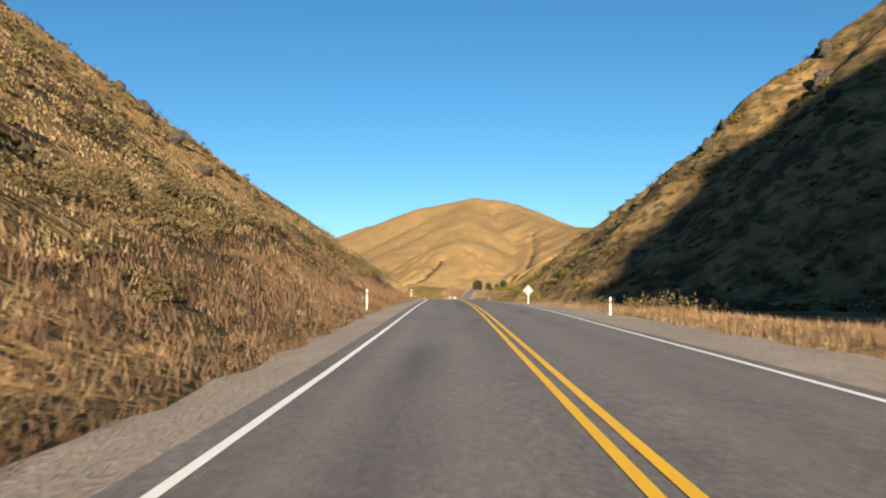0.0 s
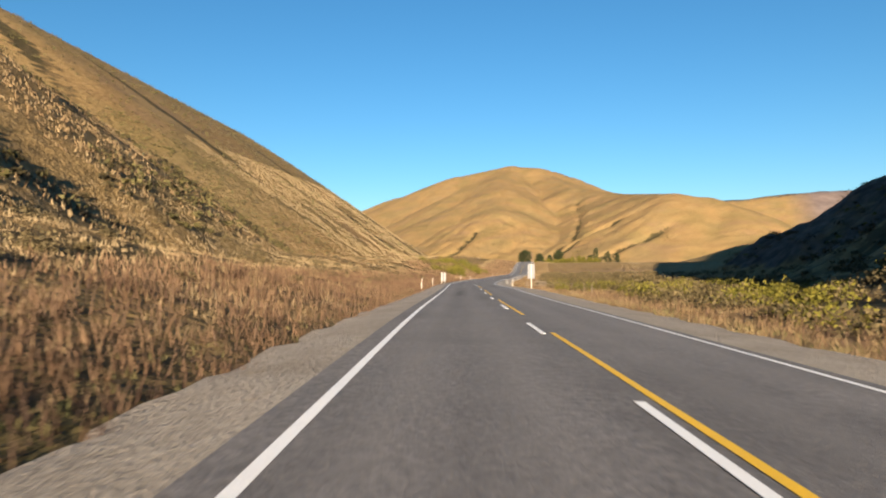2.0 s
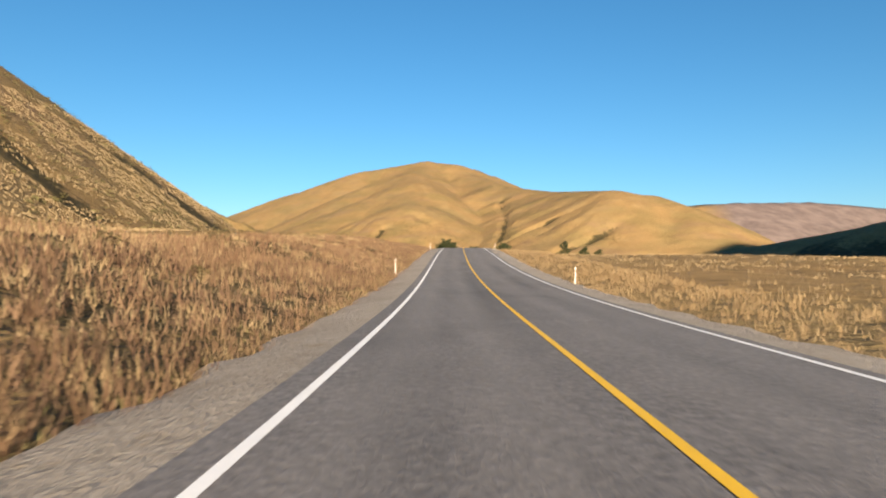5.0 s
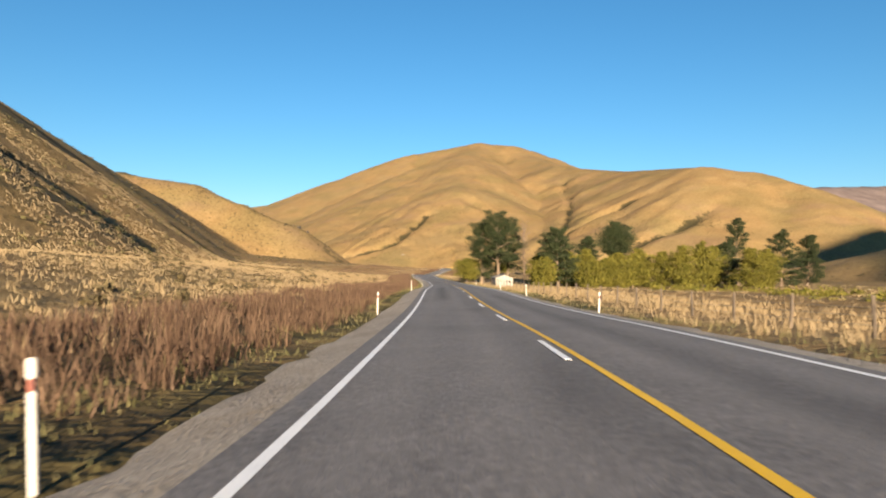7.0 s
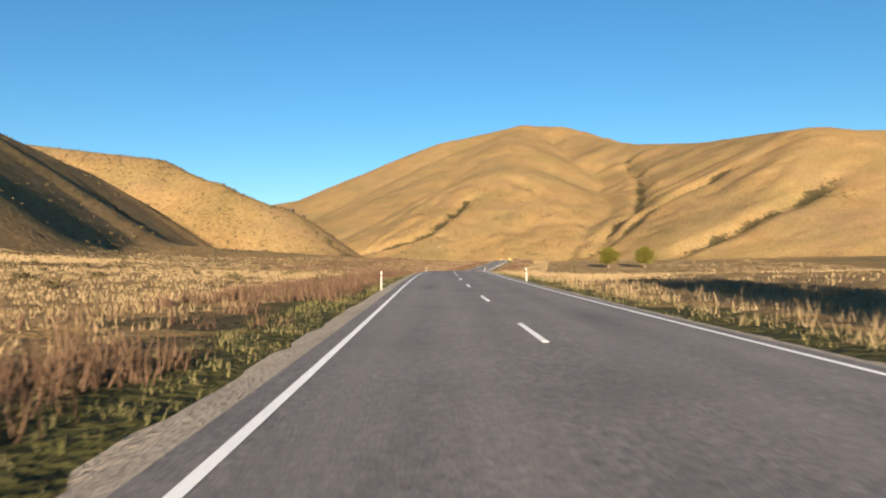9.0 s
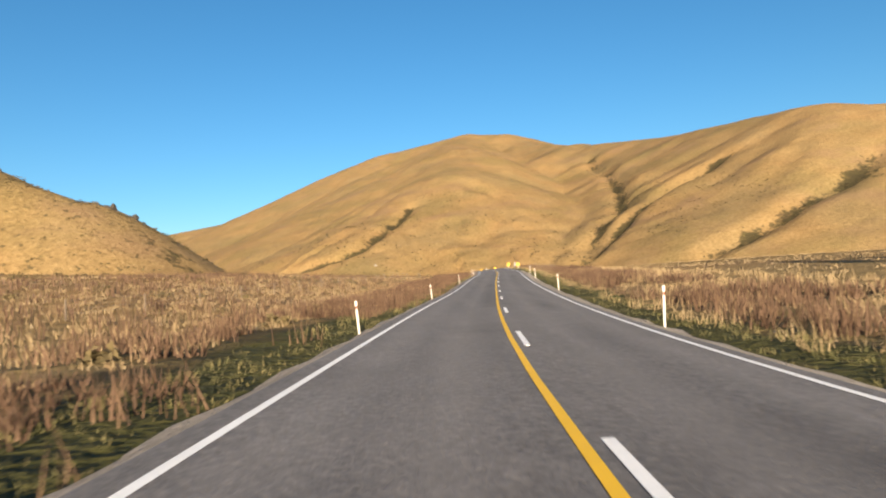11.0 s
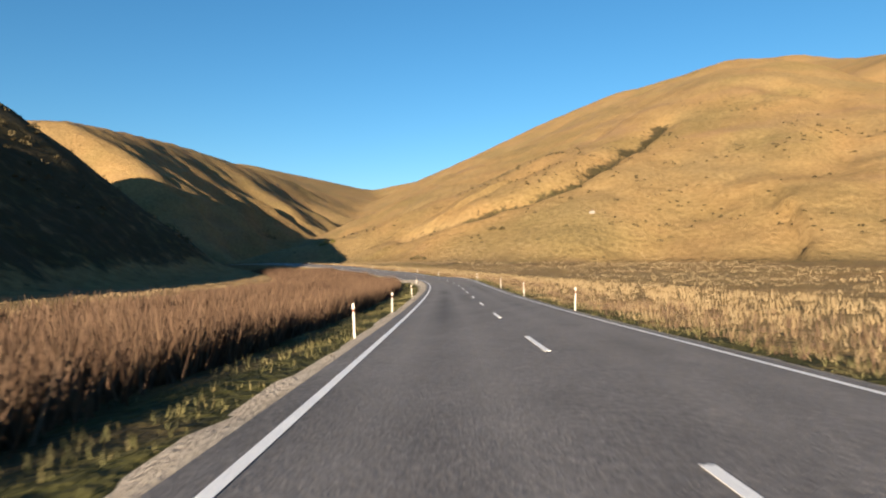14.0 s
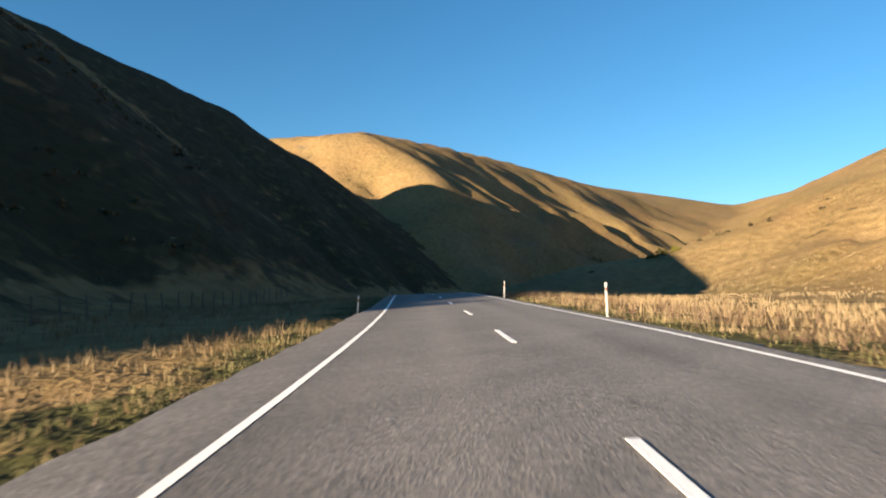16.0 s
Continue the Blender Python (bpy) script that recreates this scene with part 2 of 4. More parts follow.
WILLOW_LEAF = blade_material("yellow_green_willow_leaves", (0.0, (0.039, 0.042, 0.006)), (0.5, (0.098, 0.092, 0.011)), (1.0, (0.168, 0.140, 0.023)))
PINE_LEAF = blade_material("dark_pine_needles", (0.0, (0.008, 0.014, 0.006)), (0.6, (0.022, 0.032, 0.011)), (1.0, (0.050, 0.058, 0.020)))
TWIG = blade_material("bare_grey_twigs", (0.0, (0.047, 0.035, 0.027)), (1.0, (0.125, 0.098, 0.074)))
BARK = plain("rough_brown_bark", (0.172, 0.125, 0.086), 0.95, 0.0, 7.0, 0.5, (1, 1, 0.25), 0.8, 0.05)
POST_WHITE = plain("white_post_paint", (0.50, 0.47, 0.43), 0.55, 0.0, 9.0, 0.12)
POST_RED = plain("red_reflector", (0.234, 0.078, 0.055), 0.35)
WOOD = plain("weathered_grey_timber", (0.125, 0.098, 0.074), 0.9, 0.0, 12.0, 0.4, (1, 1, 0.15), 0.5, 0.01)
SIGN_BACK = plain("dull_aluminium", (0.133, 0.136, 0.148), 0.55, 0.3, 4.0, 0.12)
SIGN_YELLOW = plain("yellow_sign_sheet", (0.72, 0.44, 0.02), 0.5, 0.0, 3.0, 0.08)
SIGN_BLACK = plain("black_sign_sheet", (0.016, 0.016, 0.016), 0.5, 0.0, 3.0, 0.2)
PALE_STONE = plain("pale_lichened_stone", (0.257, 0.234, 0.203), 0.9, 0.0, 1.5, 0.35, None, 0.6, 0.1)
CRAG = plain("dark_weathered_crag", (0.052, 0.044, 0.036), 0.95, 0.0, 0.9, 0.6, (1, 1, 2.2), 0.9, 0.3)
STEEL = plain("galvanised_steel", (0.172, 0.172, 0.172), 0.6, 0.5, 10.0, 0.2)
IRON_ROOF = plain("grey_corrugated_iron", (0.187, 0.187, 0.183), 0.5, 0.5, 3.0, 0.3, (1, 1, 1), 0.2)
BOARD_WHITE = plain("peeling_white_weatherboard", (0.281, 0.257, 0.226), 0.8, 0.0, 5.0, 0.3, (1, 1, 4), 0.3)
DARK_GLASS = plain("dark_window_glass", (0.016, 0.017, 0.020), 0.08, 0.0, 2.0, 0.2, None, 0.02)


# ---- building helpers ----
def mesh_of(name, verts, faces, material, parent=None, label="", attributes=None, smooth_faces=False):
    me = bpy.data.meshes.new(name)
    faces = np.asarray(faces)
    me.vertices.add(len(verts))
    me.vertices.foreach_set("co", np.asarray(verts, dtype=np.float32).ravel())
    k = faces.shape[1]
    me.loops.add(faces.size)
    me.loops.foreach_set("vertex_index", faces.astype(np.int32).ravel())
    me.polygons.add(len(faces))
    me.polygons.foreach_set("loop_start", np.arange(0, faces.size, k, dtype=np.int32))
    me.polygons.foreach_set("use_smooth", np.full(len(faces), smooth_faces))
    me.update(calc_edges=True)
    for key, values in (attributes or {}).items():
        me.attributes.new(key, "FLOAT", "POINT").data.foreach_set("value", np.asarray(values, dtype=np.float32))
    me.materials.append(material)
    ob = new(name, me)
    if parent:
        ob.parent = parent
    if label:
        tagged(ob, label)
    return ob


def part(name, bm, material, parent, label=""):
    me = bpy.data.meshes.new(name)
    bm.to_mesh(me)
    bm.free()
    me.materials.append(material)
    ob = new(name, me)
    ob.parent = parent
    if label:
        tagged(ob, label)
    return ob


def box(size, at=(0, 0, 0), bevel=0.0, bm=None, turn=None):
    bm = bm or bmesh.new()
    m = Matrix.Translation(at) @ (turn or Matrix()) @ Matrix.Diagonal((*size, 1))
    made = bmesh.ops.create_cube(bm, size=1, matrix=m)
    if bevel:
        edges = {e for v in made["verts"] for e in v.link_edges}
        bmesh.ops.bevel(bm, geom=list(edges), offset=bevel, segments=1, affect="EDGES")
    return bm


def tube(points, radii, sides=7, bm=None):
    bm = bm or bmesh.new()
    rings = []
    for i, (p, r) in enumerate(zip(points, radii)):
        p = Vector(p)
        way = Vector(points[min(i + 1, len(points) - 1)]) - Vector(points[max(i - 1, 0)])
        q = way.to_track_quat("Z", "Y")
        rings.append([bm.verts.new(p + q @ Vector((r * math.cos(a), r * math.sin(a), 0))) for a in (2 * math.pi * k / sides for k in range(sides))])
    for a, b in zip(rings[:-1], rings[1:]):
        for k in range(sides):
            bm.faces.new((a[k], a[(k + 1) % sides], b[(k + 1) % sides], b[k]))
    bm.faces.new(rings[-1])
    bm.faces.new(rings[0][::-1])
    return bm


def strip(name, s0, s1, profile, material, step=2.5, parent=None, label="", attributes=None):
    """A ribbon along the road. profile: (d, up) from left to right; either may be a function of s."""
    s = np.linspace(s0, s1, max(2, int((s1 - s0) / step) + 1))
    cols = [on_road(s, d(s) if callable(d) else d, u(s) if callable(u) else u) for d, u in profile]
    v = np.stack(cols, 1)
    n, k = v.shape[:2]
    i = np.arange((n - 1) * (k - 1))
    a = (i // (k - 1)) * k + i % (k - 1)
    made = {key: fn(np.repeat(s, k), np.tile(np.arange(k), n)) for key, fn in (attributes or {}).items()}
    return mesh_of(name, v.reshape(-1, 3), np.stack([a, a + 1, a + k + 1, a + k], 1), material, parent, label, made, True)


TABLE = np.random.RandomState(4).rand(256, 256)


def value_noise(u, v):
    iu, iv = np.floor(u).astype(int), np.floor(v).astype(int)
    fu, fv = u - iu, v - iv
    fu, fv = fu * fu * (3 - 2 * fu), fv * fv * (3 - 2 * fv)
    g = lambda a, b: TABLE[a % 256, b % 256]
    return (g(iu, iv) * (1 - fu) + g(iu + 1, iv) * fu) * (1 - fv) + (g(iu, iv + 1) * (1 - fu) + g(iu + 1, iv + 1) * fu) * fv


def fbm(u, v, octaves=4):
    total, amp = 0.0, 0.5
    for k in range(octaves):
        total = total + amp * (value_noise(u * 2**k + 17 * k, v * 2**k + 9 * k) - 0.5)
        amp *= 0.5
    return total


def ease(v, a, b):
    t = np.clip((v - a) / (b - a), 0, 1)
    return t * t * (3 - 2 * t)


# ---- the land ----
# each hill: crest line, fall of its flanks, roundness of the crest, depth and width of its gullies, rock, scrub
HILLS = [
    ([(-152, -150, 93), (-180, 8, 117), (-145, 145, 90), (-130, 260, 66), (-136, 370, 52), (-148, 450, 40), (-165, 540, 28)], 0.76, 18, 3.5, 34, 0.24, 0.24),
    ([(-330, 330, 132), (-278, 496, 147), (-250, 802, 138), (-242, 907, 121), (-246, 1000, 109), (-247, 1130, 87), (-243, 1250, 67), (-255, 1300, 56)], 0.70, 22, 2.5, 75, 0.06, 0.22),
    # first three crest points are out of sight, raised to shade the valley's right
    ([(1000, -200, 370), (650, -150, 380), (428, -100, 290), (264, 80, 155), (196, 180, 130), (154, 258, 79), (138, 288, 53), (89, 390, 7)], 0.78, 10, 9, 38, 0.56, 0.42),
    ([(-32, 1829, 78), (76, 2015, 164), (95, 2330, 262), (115, 2640, 340), (164, 3000, 446), (262, 2950, 430), (312, 2700, 345), (353, 2395, 272)], 0.45, 55, 20, 75, 0.0, 0.05),
    ([(353, 2395, 270), (440, 2080, 214), (492, 1800, 182), (545, 1760, 168), (680, 1730, 100)], 0.5, 45, 18, 60, 0.0, 0.07),
    ([(-200, 1700, 8), (-105, 1773, 44), (-32, 1829, 78)], 0.49, 45, 14, 60, 0.0, 0.07),
    # scrub raised past its real shrubs, so the ground colour also paints its shade
    ([(-62, 1318, 2), (-129, 1338, 44), (-160, 1400, 45), (-190, 1462, 56), (-262, 1490, 87), (-399, 1532, 122), (-430, 1640, 104), (-440, 1690, 86)], 0.82, 14, 9, 45, 0.20, 0.62),
    ([(-129, 1338, 44), (-185, 1352, 66), (-240, 1374, 88), (-324, 1370, 99), (-420, 1330, 108)], 0.76, 18, 5, 50, 0.0, 0.24),
    ([(-399, 1532, 122), (-647, 1450, 90)], 0.8, 14, 6, 45, 0.15, 0.3),
    ([(-950, 1720, 220), (-697, 1711, 140), (-550, 1823, 140), (-631, 2044, 160), (-643, 2331, 144)], 0.65, 12, 48, 50, 0.34, 0.10),
    ([(-904, 2541, 217), (-738, 2874, 175), (-500, 2900, 210), (-405, 3189, 290)], 0.35, 40, 12, 110, 0.0, 0.05),
    ([(1160, 4206, 371), (2016, 4063, 439), (2750, 4369, 495), (3834, 4342, 424)], 0.5, 40, 30, 150, 0.55, 0.05),
    # unseen ridge behind the start, added to shade the rocky hillside
    ([(46, -300, 101), (60, -300, 115), (84, -300, 138), (165, -300, 184), (420, -330, 250)], 2.4, 6, 3, 50, 0.2, 0.3),
    # unseen knoll behind the start, added to throw a shadow on the left bank
    ([(-78, -70, 54), (-34, -45, 33)], 1.3, 6, 1, 30, 0.1, 0.3),
    ([(164, 3000, 447), (-57, 3000, 402), (-325, 3110, 325), (-480, 3280, 240)], 0.45, 55, 12, 90, 0.0, 0.05),
    ([(290, 1130, 6), (380, 1080, 30), (480, 1000, 54), (620, 950, 72), (900, 900, 95)], 0.36, 30, 6, 70, 0.05, 0.15),
]
# steep creek beds cut into the golden hill: their line in plan, depth, half width and scrub
CREEKS = [
    ([(8, 1848), (-21, 1766), (-44, 1696), (-63, 1684), (-92, 1674), (-129, 1680)], 7.0, 9.0, 0.72),
    ([(352, 1728), (315, 1710), (278, 1712), (224, 1668), (186, 1628), (155, 1597)], 7.0, 10.0, 0.6),
    ([(318, 2170), (292, 1945), (266, 1830), (236, 1735), (212, 1705), (174, 1641), (154, 1602)], 8.0, 12.0, 0.5),
    ([(420, 1600), (369, 1565), (326, 1545), (290, 1528), (252, 1515), (224, 1509)], 7.0, 10.0, 0.6),
    ([(68, 1917), (112, 1866), (114, 1767), (77, 1691)], 4.0, 12.0, 0.0),
]
# beside the road: metres along it, rise of the bank per metre on its left and right, and the bank's greatest height
BANKS = [(-40, 0.38, 0.0, 5), (6, 0.38, 0.0, 5), (30, 0.66, 0.0, 8.5), (58, 0.82, 0.0, 10), (96, 0.82, 0.0, 10), (108, 0.36, 0.0, 6), (140, 0.36, -0.05, 5), (200, 0.28, -0.06, 5), (250, 0.24, -0.06, 5), (300, 0.24, -0.04, 5), (335, 0.38, -0.04, 5),
         (380, 0.55, -0.04, 5), (440, 0.5, -0.03, 5), (500, 0.3, -0.03, 3), (640, 0.15, -0.02, 2.5), (700, 0.05, 0, 1.5), (900, 0, 0, 1), (1180, 0, 0, 1), (1225, -0.05, 0, 0.9), (1260, -0.24, 0, 0.9), (1500, -0.24, 0, 0.9), (1550, -0.02, 0, 0.5), (1740, 0, 0, 0.5)]


def near_road(x, y):
    """The metres along the road, and to its right, of the nearest point of the road."""
    s, d = np.empty(x.shape), np.empty(x.shape)
    cs, sn = np.cos(ROAD_H), np.sin(ROAD_H)
    for a in range(0, x.size, 4000):
        px, py = x[a:a + 4000, None], y[a:a + 4000, None]
        j = ((px - ROAD_X[::2]) ** 2 + (py - ROAD_Y[::2]) ** 2).argmin(1) * 2
        ox, oy = px[:, 0] - ROAD_X[j], py[:, 0] - ROAD_Y[j]
        s[a:a + 4000] = SS[j] - sn[j] * ox + cs[j] * oy
        d[a:a + 4000] = cs[j] * ox + sn[j] * oy
        far = np.abs(s[a:a + 4000] - SS[j]) > 15
        d[a:a + 4000][far] = np.sign(d[a:a + 4000][far]) * np.hypot(ox, oy)[far]
    return s, d


def land(x, y):
    """Height, scrub, rock, green and painted distance haze of the ground at places given as flat arrays."""
    s, d = near_road(x, y)
    sc = np.clip(s, SS[0], SS[-1])
    slow = np.interp(sc, SS, np.convolve(np.pad(ROAD_Z, 8, "edge"), np.ones(17) / 17, "valid"))
    floor = slow - 0.7 + 2.2 * fbm(x / 60, y / 60, 3) * ease(np.abs(d), 12, 60)
    floor = floor + np.interp(sc, [560, 630, 690, 780, 900], [0.0, 5.0, 4.6, 2.2, 0.0]) * ease(-d, 7, 46)
    floor = floor + np.interp(sc, [720, 820, 1180, 1270], [0.0, 0.065, 0.08, 0.0]) * np.clip(-d - 14, 0, 260)
    wx, wy = x + 22 * fbm(x / 70 + 5, y / 70), y + 22 * fbm(x / 70 + 31, y / 70 + 7)
    top, rock, scrub = np.full(x.shape, -60.0), np.zeros(x.shape), np.zeros(x.shape)
    for crest, fall, round_, depth, width, rk, sb in HILLS:
        along = 0.0
        for (ax, ay, az), (bx, by, bz) in zip(crest[:-1], crest[1:]):
            dx, dy = bx - ax, by - ay
            length = math.hypot(dx, dy)
            t = np.clip(((x - ax) * dx + (y - ay) * dy) / length**2, 0, 1)
            off = np.hypot(x - ax - t * dx, y - ay - t * dy)
            tw = ((wx - ax) * dx + (wy - ay) * dy) / length
            tc = np.clip(tw, 0, length)
            side = ((wx - ax) * dy - (wy - ay) * dx) / length
            u = (along + tc + 110 * np.arctan2(tw - tc, np.abs(side) + 1.0) + 0.2 * off + 400 * (side > 0)) / width
            g = 1 - np.abs(2 * value_noise(u, off / (width * 6) + along) - 1)
            g = (0.7 * g + 0.3 * (1 - np.abs(2 * value_noise(u * 2.3 + 9, off / (width * 3)) - 1)))
            cut = depth * (g - 0.45) * ease(off, 4, 3.0 * width)
            z = az + t * (bz - az) - fall * (np.sqrt(off**2 + round_**2) - round_) - cut
            z = z + 0.30 * depth * fbm(x / 24, y / 24, 4) * ease(off, 0, 30) + rk * 20 * np.abs(fbm(x / 17 + 8, y / 17, 4))
            higher = z > top
            rock = np.where(higher, rk * (1.15 - ease(off, 5, 160)), rock)
            scrub = np.where(higher, sb + min(0.55, 0.1 + 3 * sb) * ease(g, 0.82, 0.97) * ease(off, 20, 90), scrub)
            top = np.maximum(top, z)
            along += length
    for way, depth, half, bushy in CREEKS:
        near_bed, bend = np.full(x.shape, 1e6), 9 * fbm(x / 40 + 2, y / 40 + 6, 3)
        for (ax, ay), (bx, by) in zip(way[:-1], way[1:]):
            dx, dy = bx - ax, by - ay
            f = np.clip(((x - ax) * dx + (y - ay) * dy) / (dx * dx + dy * dy), 0, 1)
            near_bed = np.minimum(near_bed, np.hypot(x - ax - f * dx + bend, y - ay - f * dy))
        bed = np.exp(-(near_bed / half) ** 2)
        top = top - depth * bed
        scrub = scrub + bushy * np.exp(-(near_bed / (0.75 * half)) ** 2) * (0.6 + 2.2 * np.clip(fbm(x / 22, y / 22, 3) + 0.1, 0, 0.5))
    k = 5.0
    z = np.maximum(floor, top) + k * 0.25 * np.clip(1 - np.abs(floor - top) / k, 0, 1) ** 2
    hilly = ease(top - floor, -1, 6)
    kn = np.array(BANKS)
    left, right, most = (np.interp(sc, kn[:, 0], kn[:, i]) for i in (1, 2, 3))
    left = left * ease(s, -80, -40)
    edge_l, edge_r = -gravel_left(sc), gravel_right(sc)
    out = np.where(d < 0, -d - edge_l, d - edge_r)
    rise = np.where(d < 0, left, right) * np.clip(out - 0.8, 0, 200)
    rise = np.clip(rise, -1.4, most) * (0.8 + 0.7 * fbm(x / 9, y / 9, 3))
    surface = np.interp(sc, SS, ROAD_Z) + np.clip(d, -8, 8) * np.interp(sc, SS, ROAD_B)
    blend = ease(out, 1.0, 16.0)
    near = surface - 0.34 + rise
    z = near * (1 - blend) + np.maximum(z, np.where(rise > 0, near, -99)) * blend
    z = np.where(out < 0.3, surface - 0.42, z)
    z = z + 0.28 * fbm(x / 3.1, y / 3.1, 3) * ease(out, 1.0, 5.0)
    shrubby = ((s < 360) * (d > 8) * 0.42 + (s > 330) * (s < 480) * (d < -9) * 0.30) * (1 - hilly)
    flat_scrub = 0.04 + 0.32 * ease(fbm(x / 30 + 3, y / 18), 0.02, 0.16)
    scrub = scrub * hilly + (1 - hilly) * np.maximum(shrubby, flat_scrub) * ease(out, 2, 10)
    scrub = np.maximum(scrub, 0.48 * (d < 0) * ease(out, -3.5, -1.5) * (1 - ease(out, 6 + 8 * (s < 660), 10 + 10 * (s < 660))) * (s > -60) * (s < 1560))
    cut = (d < 0) * ease(s, 60, 70) * (1 - ease(s, 92, 106)) * ease(out, 1.5, 3.5) * (1 - ease(out, 15, 22))
    rock, scrub, hilly = np.maximum(rock * hilly, 0.9 * cut), scrub * (1 - 0.8 * cut), np.maximum(hilly, cut)
    z = z + 1.6 * cut * np.abs(fbm(x / 4.5 + 3, y / 4.5, 4))
    green = 0.85 * ease(out, -3.5, -1.5) * (1 - ease(out, 2.4, 4.8)) * ease(sc, 640, 760) + 0.25 * (d > 0) * ease(out, 3, 9) * (s < 640) * (1 - hilly)
    # only the farthest range on the right takes the haze tint
    haze = ease(x - 0.35 * y, 300, 700) * ease(y, 2800, 3400)
    return z, scrub, rock, green, haze


def gravel_left(s):
    return np.interp(s, [-40, 600, 700, 1000, 1740], [-5.0, -5.0, -4.5, -4.0, -3.95])


def gravel_right(s):
    return np.interp(s, [-40, 250, 330, 640, 720, 1000, 1740], [6.1, 6.0, 5.0, 4.9, 4.3, 4.0, 4.0])


def spread(a, b, step, low, high, growth, onward):
    core = list(np.arange(a, b + 0.1, step))
    w, v = step, a
    while v > low:
        w *= growth
        v -= w
        core.insert(0, v)
    w, v = step, b
    while v < high:
        w *= onward
        v += w
        core.append(v)
    return np.array(core)


GX = spread(-250, 130, 3.0, -4200, 4600, 1.035, 1.035)
GY = spread(-30, 1700, 3.8, -1500, 5200, 1.07, 1.025)
gx, gy = np.meshgrid(GX, GY)
gz, g_scrub, g_rock, g_green, g_haze = land(gx.ravel(), gy.ravel())
GZ = gz.reshape(gx.shape)


def ground_z(x, y):
    i = np.clip(np.searchsorted(GX, x) - 1, 0, len(GX) - 2)
    j = np.clip(np.searchsorted(GY, y) - 1, 0, len(GY) - 2)
    u, v = (x - GX[i]) / (GX[i + 1] - GX[i]), (y - GY[j]) / (GY[j + 1] - GY[j])
    return (GZ[j, i] * (1 - u) + GZ[j, i + 1] * u) * (1 - v) + (GZ[j + 1, i] * (1 - u) + GZ[j + 1, i + 1] * u) * v


cols = len(GX)
q = np.arange((len(GY) - 1) * (cols - 1))
q = (q // (cols - 1)) * cols + q % (cols - 1)
tagged(mesh_of("ground", np.stack([gx.ravel(), gy.ravel(), gz], 1), np.stack([q, q + 1, q + cols + 1, q + cols], 1), GROUND,
               attributes={"scrub": g_scrub, "rock": g_rock, "green": g_green, "haze": g_haze}, smooth_faces=True),
       "dry golden tussock hills and valley floor", "ground", kind="structure")

# ---- the road ----
END = float(SS[-1]) - 3


def wheel_tracks(s, k):
    return np.isin(k, (2, 4, 7, 9)) * 1.0


def dark_patches(s, k):
    v = fbm(s / 24.0, 3.3 + 0 * k, 3)
    tar = ease(v, 0.10, 0.17) * 0.7
    return np.where(k == 3, 0.8 * tar, 0.0) + np.where((k == 1) | (k == 2), 0.45 * ease(s, 1470, 1495) * (0.6 + 2 * fbm(s / 6.0, 1.7 + k, 3)), 0.0) + np.where((k == 5) | (k == 8), 0.35 * ease(fbm(s / 14.0, k * 3.1, 3), 0.08, 0.16), 0.0)


asphalt_cols = [-3.62, -3.1, -2.55, -1.9, -1.2, -0.6, 0.5, 1.1, 1.8, 2.5, 3.0, 3.42]
road = strip("road", S0, END, [(c, 0.02 * (1 - abs(c) / 3.6)) for c in asphalt_cols], ASPHALT, 1.25, attributes={"wheel": wheel_tracks, "patch": dark_patches})
tagged(road, "grey chip-seal two-lane country road with worn tracks", "road", kind="structure")
for side, edge, outer in ((-1, -3.62, gravel_left), (1, 3.42, gravel_right)):
    prof = [(edge, -0.002), (lambda s: 0.5 * (edge + outer(s)), -0.05), (lambda s: outer(s) + 0.18 * np.sin(s * 1.7) + 0.12 * np.sin(s * 4.1 + 1), -0.16), (lambda s: outer(s) + side * 0.9, -0.6)]
    if side < 0:
        prof = prof[::-1]
    tagged(strip("gravel_shoulder", S0, END, prof, GRAVEL, 0.8), "pale loose gravel shoulder along the road", "gravel", kind="structure")

LIFT = 0.026
strip("seal_widening", 1470, 1600, [(lambda s: -3.62 - 0.85 * ease(s, 1470, 1490) * (1 - ease(s, 1580, 1600)) + 0.05 * np.sin(s * 2.3), -0.02), (-3.6, 0.0005)], ASPHALT, 1.0, road, "widened seal at the pull-off")
strip("edge_line", S0, END, [(-3.28, 0.0085), (-3.165, 0.009)], WHITE_LINE, parent=road, label="white painted edge line")
strip("edge_line", S0, END, [(3.06, 0.009), (3.17, 0.008)], WHITE_LINE, parent=road, label="white painted edge line")


def yellow(d, pieces):
    for a, b in pieces:
        strip("yellow_line", a, b, [(d - 0.055, LIFT), (d + 0.055, LIFT)], YELLOW_LINE, 1.5, road, "yellow no-passing line")


